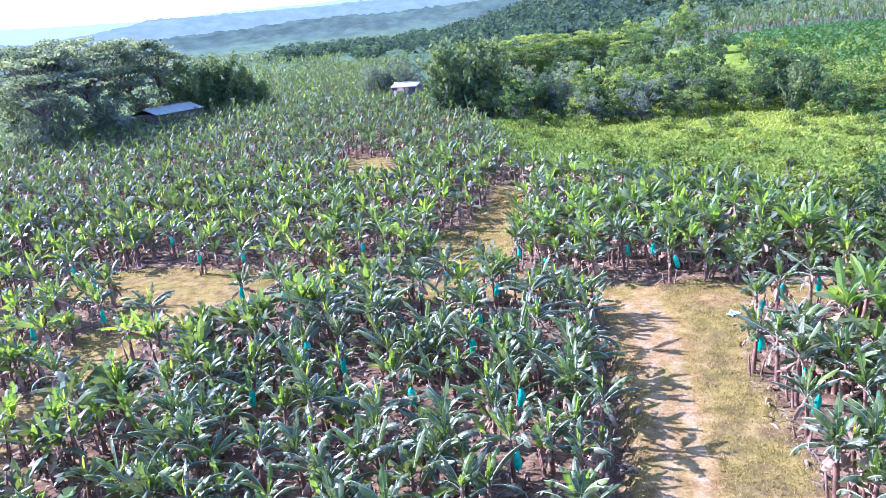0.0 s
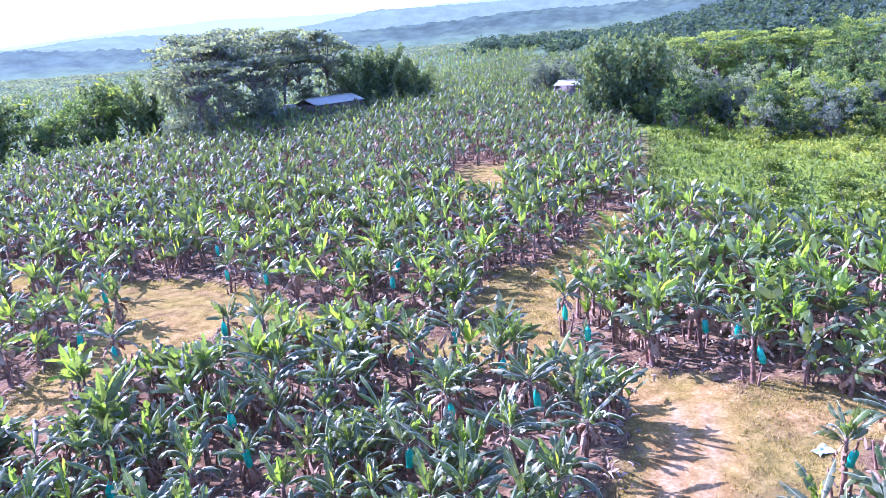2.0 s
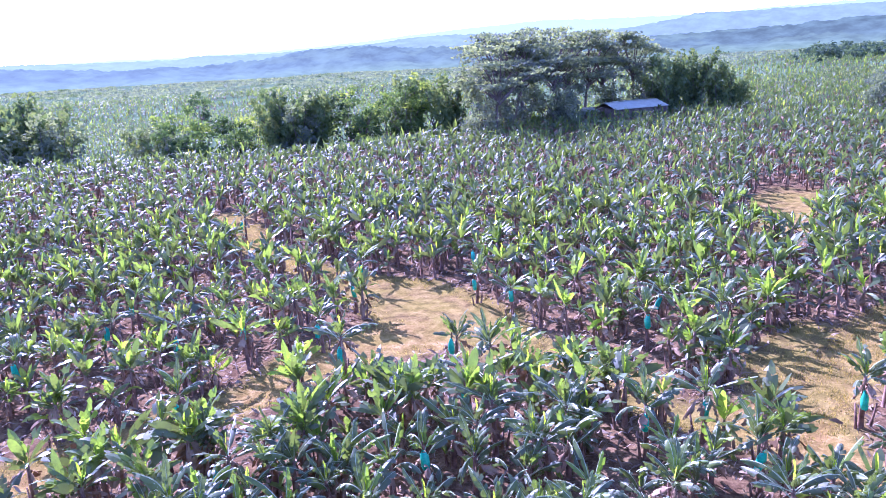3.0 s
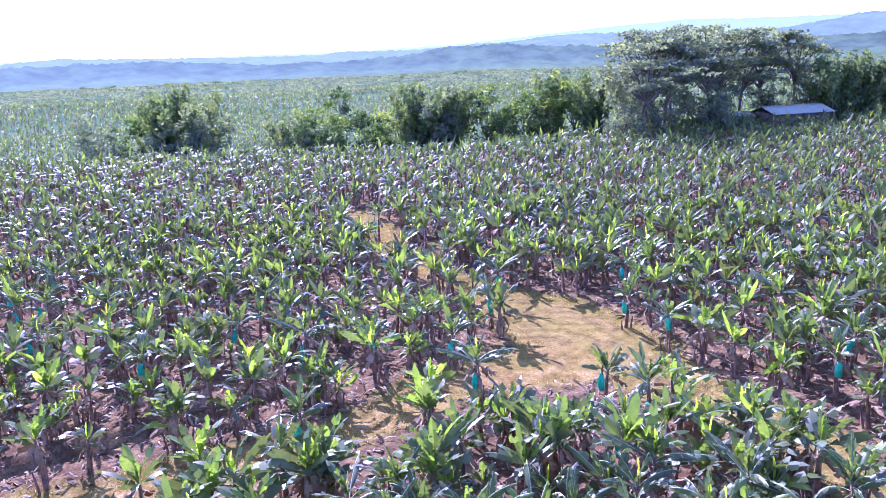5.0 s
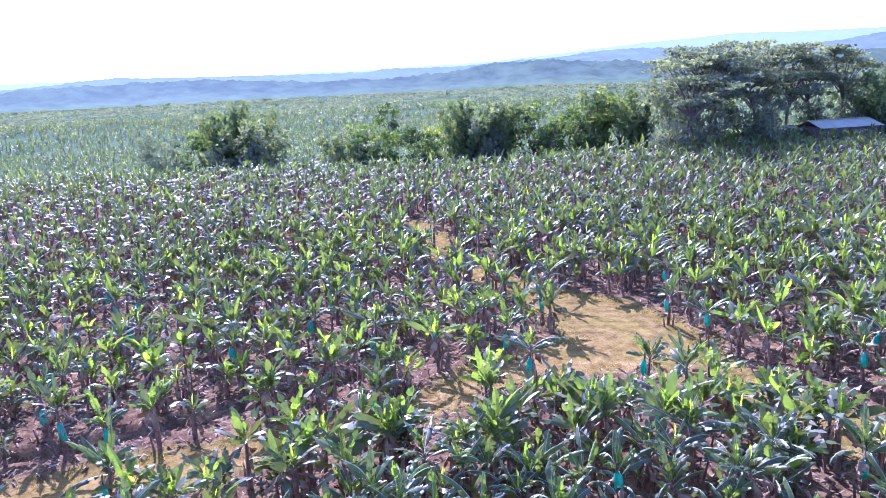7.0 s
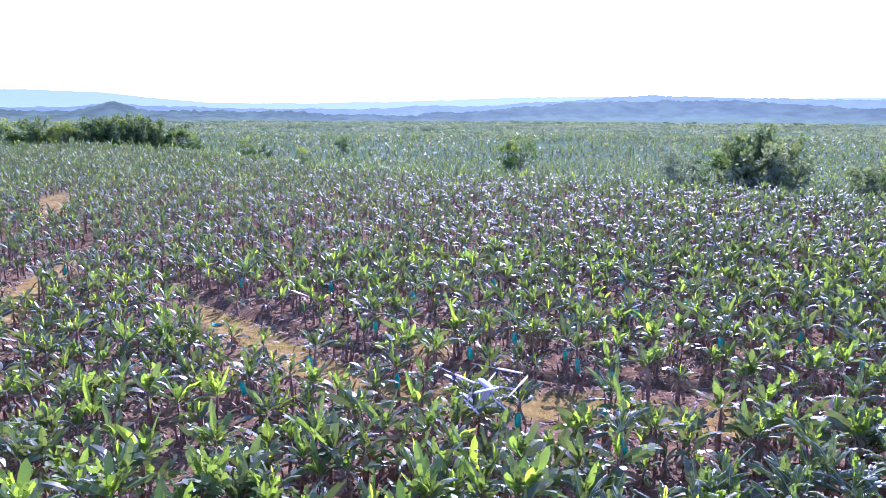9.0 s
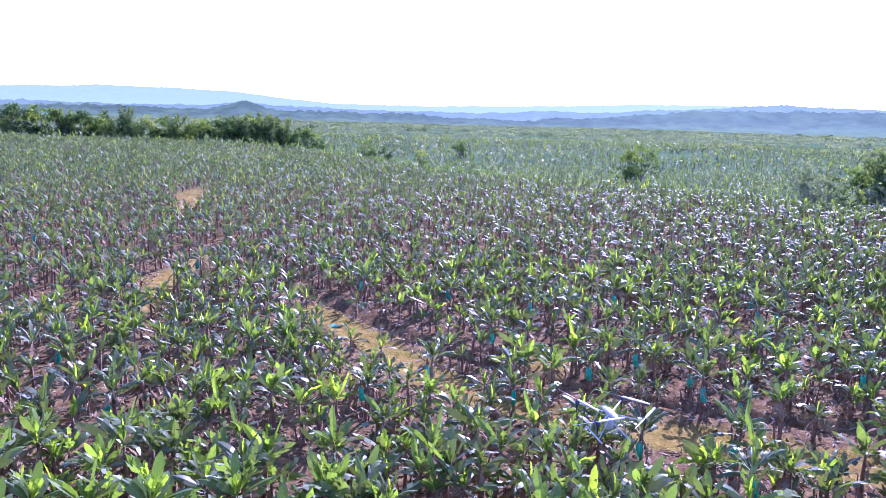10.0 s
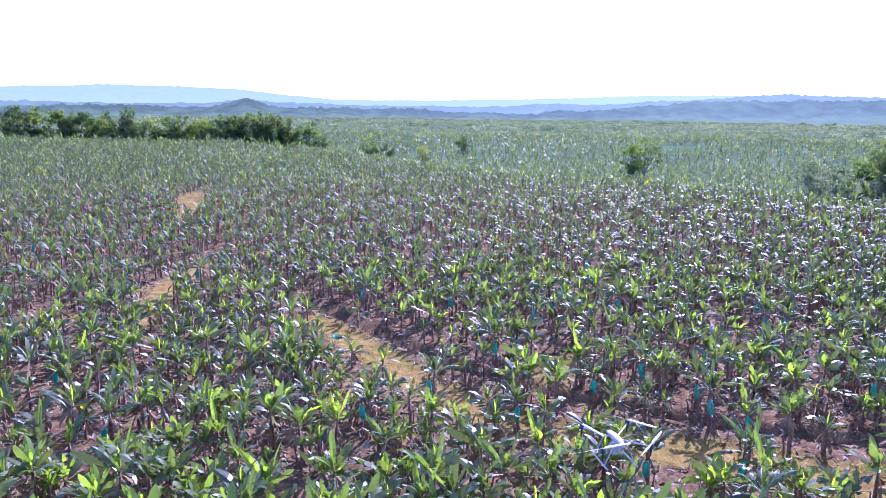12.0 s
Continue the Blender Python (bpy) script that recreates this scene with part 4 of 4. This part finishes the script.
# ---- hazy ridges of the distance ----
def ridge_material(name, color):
    """Far hills glowing by themselves with the haze painted in: paler towards the sun."""
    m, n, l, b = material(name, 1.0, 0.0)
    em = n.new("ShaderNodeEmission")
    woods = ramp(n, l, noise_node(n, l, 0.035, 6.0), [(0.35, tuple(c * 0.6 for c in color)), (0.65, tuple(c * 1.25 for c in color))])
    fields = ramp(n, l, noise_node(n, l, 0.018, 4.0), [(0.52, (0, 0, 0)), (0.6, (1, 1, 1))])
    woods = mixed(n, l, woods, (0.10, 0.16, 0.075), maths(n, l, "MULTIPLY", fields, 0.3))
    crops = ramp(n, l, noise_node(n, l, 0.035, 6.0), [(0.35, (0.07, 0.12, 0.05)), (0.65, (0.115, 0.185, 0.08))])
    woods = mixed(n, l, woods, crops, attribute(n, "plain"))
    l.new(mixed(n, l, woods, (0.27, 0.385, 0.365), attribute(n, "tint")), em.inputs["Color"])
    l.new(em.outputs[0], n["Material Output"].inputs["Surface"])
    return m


# skylines: degrees to the left of +y, elevation of the top
NEAR_AZ = [-100, -40, -15, 0, 8, 16, 22, 28, 34, 38, 41, 43, 46, 50, 56, 62, 68, 74, 79, 84, 92, 108, 110, 112, 125, 180]
NEAR_EL = [1.2, 1.4, 1.2, 0.95, 0.75, 0.75, 0.45, -0.05, 0.2, 0.45, 0.75, 0.8, 0.8, 0.15, 0.1, 0.3, 0.4, 0.5, 0.25, -0.2, -0.3, -0.3, 0.35, -0.3, -0.3, -0.3]
MID_AZ = [-100, -40, 2, 10, 19, 23, 27, 33, 38, 45, 53, 60, 68, 72, 78, 85, 89, 93, 100, 108, 110, 112, 118, 125, 180]
MID_EL = [1.6, 1.8, 1.75, 1.7, 1.7, 1.15, 0.85, 1.2, 1.3, 0.9, 0.7, 0.65, 0.75, 0.95, 0.6, 0.1, 0.2, 0.0, -0.05, 0.1, 0.45, 0.1, -0.05, 0.0, 0.1]
FAR_AZ = [-100, -60, 0, 10, 20, 30, 36, 42, 49, 56, 64, 73, 80, 90, 96, 104, 111, 118, 125, 180]
FAR_EL = [2.0, 2.1, 2.05, 1.95, 1.75, 1.95, 1.65, 1.15, 0.9, 0.75, 0.8, 0.9, 0.85, 0.55, 0.4, 0.4, 1.05, 1.2, 1.0, 0.9]


def ridge(name, r, skyline, lump, veil, mat, label):
    """A range of hills all round: a slope up from the plain to a wooded crest, and down behind."""
    az = np.radians(np.arange(-100, 180, 0.08))
    top = 13.5 + r * np.tan(np.radians(np.interp(np.degrees(az), *skyline)))

    def rolling(width):
        kernel = np.hanning(width + 2)
        return np.convolve(rng.normal(size=len(az) + width), kernel / math.sqrt((kernel ** 2).sum()), "same")[:len(az)]
    top = top + lump * (0.25 * rolling(120) + 0.15 * rolling(40) + 0.22 * np.abs(rolling(12)) + 0.16 * np.abs(rolling(5)))
    steps = ((0.88, 0.0), (0.92, 0.25), (0.95, 0.5), (0.975, 0.78), (1.0, 1.0), (1.1, 0.7))
    V, tint, flat = [], [], []
    deg = np.degrees(az)
    # painted haze: the veil in the glow colour thickens towards the sun
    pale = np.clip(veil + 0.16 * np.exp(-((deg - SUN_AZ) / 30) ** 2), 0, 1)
    foot = -9.0
    for k, (far, up) in enumerate(steps):
        uneven = lump * 0.25 * rolling(40) * (0 < up < 1)
        V.append(np.stack([-np.sin(az) * r * far, np.cos(az) * r * far, foot + (top - foot) * up + uneven], 1))
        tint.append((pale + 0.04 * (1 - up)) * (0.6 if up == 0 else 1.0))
        flat.append(np.full(len(az), 1.0 if up == 0 else 0.5 if up < 0.3 else 0.0))
    i, m = np.arange(len(az) - 1), len(az)
    F = np.concatenate([np.stack([i, i + 1, i + 1 + m, i + m], 1) + k * m for k in range(len(steps) - 1)])
    me = mesh_from(name, np.concatenate(V), F, [mat], None, np.clip(np.concatenate(tint), 0, 1))
    me.attributes.new("plain", "FLOAT", "POINT").data.foreach_set("value", np.concatenate(flat).astype(np.float32))
    tagged(new(name, me), label, "hills", kind="structure")


HILL = (0.05, 0.084, 0.054)
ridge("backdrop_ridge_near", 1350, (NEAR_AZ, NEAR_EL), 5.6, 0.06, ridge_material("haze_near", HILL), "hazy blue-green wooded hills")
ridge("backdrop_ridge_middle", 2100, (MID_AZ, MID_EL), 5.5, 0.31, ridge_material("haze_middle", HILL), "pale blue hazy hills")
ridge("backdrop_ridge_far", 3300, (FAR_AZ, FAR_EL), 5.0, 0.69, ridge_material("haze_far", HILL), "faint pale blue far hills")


# ---- shed ----
METAL = plain("corrugated_metal", [(0.3, (0.29, 0.32, 0.22)), (0.7, (0.38, 0.41, 0.29))], 1.2, 0.8, 0.15, 0.0)
WALL = plain("weathered_boards", [(0.3, (0.08, 0.065, 0.05)), (0.7, (0.18, 0.15, 0.12))], 1.5, 0.85, 0.2)


def build_shed(x, y, yaw, length, width, eaves, label):
    root = new("shed")
    rise = 0.14 * width
    for side in (-1, 1):
        n = int(length / 0.25)
        u = np.linspace(-length / 2, length / 2, n + 1)
        z = 0.05 * (np.arange(n + 1) % 2)
        o = np.zeros(n + 1)
        V = np.concatenate([np.stack([u, o, eaves + rise + z], 1), np.stack([u, o + side * width * 0.56, eaves - 0.1 + z], 1),
                            np.stack([u, o, eaves + rise + z - 0.04], 1), np.stack([u, o + side * width * 0.56, eaves - 0.14 + z], 1)])
        i, m = np.arange(n), n + 1
        F = np.concatenate([np.stack([i, i + 1, i + m + 1, i + m], 1), np.stack([i + 2 * m, i + 3 * m, i + 3 * m + 1, i + 2 * m + 1], 1), np.stack([i + m, i + m + 1, i + 3 * m + 1, i + 3 * m], 1)])
        roof = Shape().add(V, F)
        part("roof", roof, METAL, root)
    part("ridge_cap", Shape().add(*box(0, 0, eaves + rise + 0.08, length, 0.5, 0.06)), METAL, root)
    for sx in (-1, 0, 1):
        for sy in (-1, 1):
            part("post", Shape().add(*box(sx * (length / 2 - 0.3), sy * width / 2, eaves / 2 - 0.3, 0.2, 0.2, eaves + 0.5)), WALL, root)
    for sx in (-1, 1):
        part("wall", Shape().add(*box(sx * (length / 2 - 0.3), 0, eaves / 2, 0.12, width - 0.25, eaves)), WALL, root)
    part("wall", Shape().add(*box(0, -width / 2 + 0.15, eaves / 2, length - 0.9, 0.12, eaves)), WALL, root)
    part("wall", Shape().add(*box(0, width / 2 - 0.15, eaves / 2, length - 0.9, 0.12, eaves)), WALL, root)
    root.matrix_basis = pose(x, y, float(height(x, y)), 0, 0, yaw)
    return tagged(root, label, "shed")


build_shed(-50.7, 143.4, 57.5, 10.6, 6.4, 2.5, "packing shed with blue-grey corrugated metal roof")
build_shed(-57.0, 141.2, 14, 3.6, 3.8, 1.9, "low lean-to shed with pale metal roof")
build_shed(-7.2, 146.2, -20, 5.2, 3.8, 3.1, "small shed with pale metal roof")


# ---- spray drone ----
def build_drone(at, yaw):
    root = new("spray_drone")
    white = plain("white_shell", [(0.3, (0.34, 0.33, 0.29)), (0.7, (0.48, 0.46, 0.41))], 4.0, 0.6, 0.3)
    carbon = plain("grey_tube", [(0.3, (0.48, 0.46, 0.42)), (0.7, (0.64, 0.62, 0.57))], 6.0, 0.5, 0.4)
    dark = plain("dark_rubber", [(0.3, (0.03, 0.03, 0.03)), (0.7, (0.07, 0.07, 0.07))], 6.0, 0.6, 0.3)
    hull = Shape()
    V, F = tube([(-0.45, 0, 0), (-0.36, 0, 0.02), (-0.1, 0, 0.05), (0.2, 0, 0.05), (0.4, 0, 0.0), (0.48, 0, -0.03)], (0.05, 0.09, 0.125, 0.12, 0.08, 0.04), 12)
    hull.add(V * (1, 1, 0.6), F)
    part("body", hull, white, root, smooth=True)
    V, F = tube([(0, 0, -0.08), (0, 0, -0.16), (0, 0, -0.38), (0, 0, -0.44)], (0.09, 0.12, 0.12, 0.09), 12)
    part("tank", Shape().add(V, F), white, root, "translucent white spray tank", smooth=True)
    for k in range(4):
        a = math.pi / 4 + k * math.pi / 2
        ex, ey = 0.95 * math.cos(a), 0.95 * math.sin(a)
        arm = part("arm", Shape().add(*tube([(0.2 * math.cos(a), 0.2 * math.sin(a), 0.02), (ex, ey, 0.06)], (0.022, 0.018), 8)), carbon, root, smooth=True)
        part("motor", Shape().add(*tube([(ex, ey, 0.02), (ex, ey, 0.14)], (0.06, 0.055), 10)), dark, arm)
        part("nozzle", Shape().add(*tube([(ex, ey, 0.02), (ex, ey, -0.2)], (0.03, 0.02), 6)), dark, arm)
        w = rng.uniform(0, 3.14)
        for half in (0, math.pi):
            c, s = math.cos(w + half), math.sin(w + half)
            t = np.linspace(0.03, 0.8, 5)
            wd = np.array((0.02, 0.034, 0.03, 0.024, 0.012))
            V, F = [], []
            for i in range(5):
                for sgn in (-1, 1):
                    for dz in (0, 0.012):
                        V.append((ex + c * t[i] - sgn * s * wd[i], ey + s * t[i] + sgn * c * wd[i], 0.15 + dz + 0.015 * sgn))
            for i in range(4):
                b = i * 4
                F += [(b, b + 4, b + 6, b + 2), (b + 1, b + 3, b + 7, b + 5), (b, b + 1, b + 5, b + 4), (b + 2, b + 6, b + 7, b + 3)]
            part("propeller_blade", Shape().add(V, F), carbon, arm)
    for side in (-1, 1):
        for end in (-0.3, 0.3):
            leg = part("landing_leg", Shape().add(*tube([(end, side * 0.2, -0.05), (end, side * 0.42, -0.58)], (0.02, 0.02), 6)), carbon, root)
        part("skid", Shape().add(*tube([(-0.5, side * 0.42, -0.58), (0.5, side * 0.42, -0.58)], (0.022, 0.022), 6)), carbon, leg)
    root.matrix_basis = pose(*at, 0, 4, yaw)
    root.scale = (1.12,) * 3
    return tagged(root, "white four-armed crop spraying drone hovering over plants", "drone")


build_drone((-11.7, 14.65, 4.5), 20)


# ---- grass, litter ----
def strips(name, p, z, length, width, mats, label, category, tints, upright):
    """Blades or flakes: two bent quads each."""
    n = len(p)
    a = rng.uniform(0, 6.28, n)
    L, W = length * rng.uniform(0.6, 1.4, n), width * rng.uniform(0.6, 1.4, n)
    e0 = rng.uniform(*upright[0], n)
    e1 = e0 - rng.uniform(*upright[1], n)
    d = np.stack([np.cos(a), np.sin(a)], 1)
    s = np.stack([-np.sin(a), np.cos(a)], 1)
    base = np.column_stack([p, z])
    m = base + np.column_stack([d * (np.cos(e0) * L / 2)[:, None], np.sin(e0) * L / 2])
    t = m + np.column_stack([d * (np.cos(e1) * L / 2)[:, None], np.sin(e1) * L / 2])
    o = np.column_stack([s * (W / 2)[:, None], rng.normal(0, 0.3, n) * W])
    V = np.stack([base - o * 0.6, base + o * 0.6, m - o, m + o, t - o * 0.25, t + o * 0.25], 1).reshape(-1, 3)
    i = (np.arange(n) * 6)[:, None]
    F = np.concatenate([i + np.array([[0, 1, 3, 2]]), i + np.array([[2, 3, 5, 4]])])
    tagged(new(name, mesh_from(name, V, F, mats, None, np.repeat(tints, 6))), label, category, kind="stuff")


p = rng.uniform((-45, -5), (20, 66), (72000, 2))
td = track_distance(p[:, 0], p[:, 1])
grassy = line_distance(p[:, 0], p[:, 1], TRACKS[1][1])
bare_d = line_distance(p[:, 0], p[:, 1], TRACKS[0][1])
chance = np.where(grassy < 0.4, 0.9, 0.0) + np.where((td > -1.0) & (td < 0.5), 0.3, 0.0) + np.where(line_distance(p[:, 0], p[:, 1], TRACKS[3][1]) < 0.2, 0.6, 0)
chance = chance + np.where(np.abs(line_distance(p[:, 0], p[:, 1], DITCHES[0]) - 0.2) < 0.8, 0.75, 0)
chance = chance * np.where(bare_d < -0.3, 0.08, 1) * (0.5 + 0.5 * (wave(p[:, 0], p[:, 1], 1.3, 4.0) > -0.2))
g = p[rng.random(len(p)) < chance]
g = np.repeat(g, 13, axis=0) + rng.normal(0, 0.2, (len(g) * 13, 2))
strips("verge_grass", g, ground_height(g[:, 0], g[:, 1]) - 0.02, 0.13, 0.017, [GRASS], "dry yellow-green grass along the track", "grass", rng.random(len(g)), ((0.7, 1.5), (0.1, 0.8)))

p = rng.uniform((-62, -25), (24, 70), (60000, 2))
p = p[(track_distance(p[:, 0], p[:, 1]) > 0.0) & (outside_right(p[:, 0], p[:, 1]) < 0)]
strips("dry_leaf_litter", p, ground_height(p[:, 0], p[:, 1]) + 0.02, 0.42, 0.07, [LITTER], "dry fallen banana leaves on the soil", "leaf litter", rng.random(len(p)), ((-0.1, 0.7), (0.0, 1.3)))

p = rng.uniform((6, 40), (90, 128), (56000, 2))
p = p[(outside_right(p[:, 0], p[:, 1]) > 0.5) & (wave(p[:, 0], p[:, 1], 6.0, 1.0) > -0.75)]
strips("meadow_grass", p, height(p[:, 0], p[:, 1]) - 0.03, 0.5, 0.15, [MEADOW], "bright green rough meadow grass and herbs", "meadow", np.clip(0.62 + 0.45 * wave(p[:, 0], p[:, 1], 11.0, 2.0) + rng.normal(0, 0.15, len(p)), 0, 1), ((0.5, 1.4), (0.1, 1.0)))

p = rng.uniform((44, 76), (135, 186), (44000, 2))
p = p[in_crop(p[:, 0], p[:, 1])]
strips("field_crop", p, height(p[:, 0], p[:, 1]) - 0.03, 0.7, 0.3, [CROP], "even green crop on a sloping field", "crop field", np.clip(0.3 + 0.12 * wave(p[:, 0], p[:, 1], 8.0) + rng.normal(0, 0.1, len(p)), 0, 1), ((0.4, 1.2), (0.1, 0.9)))
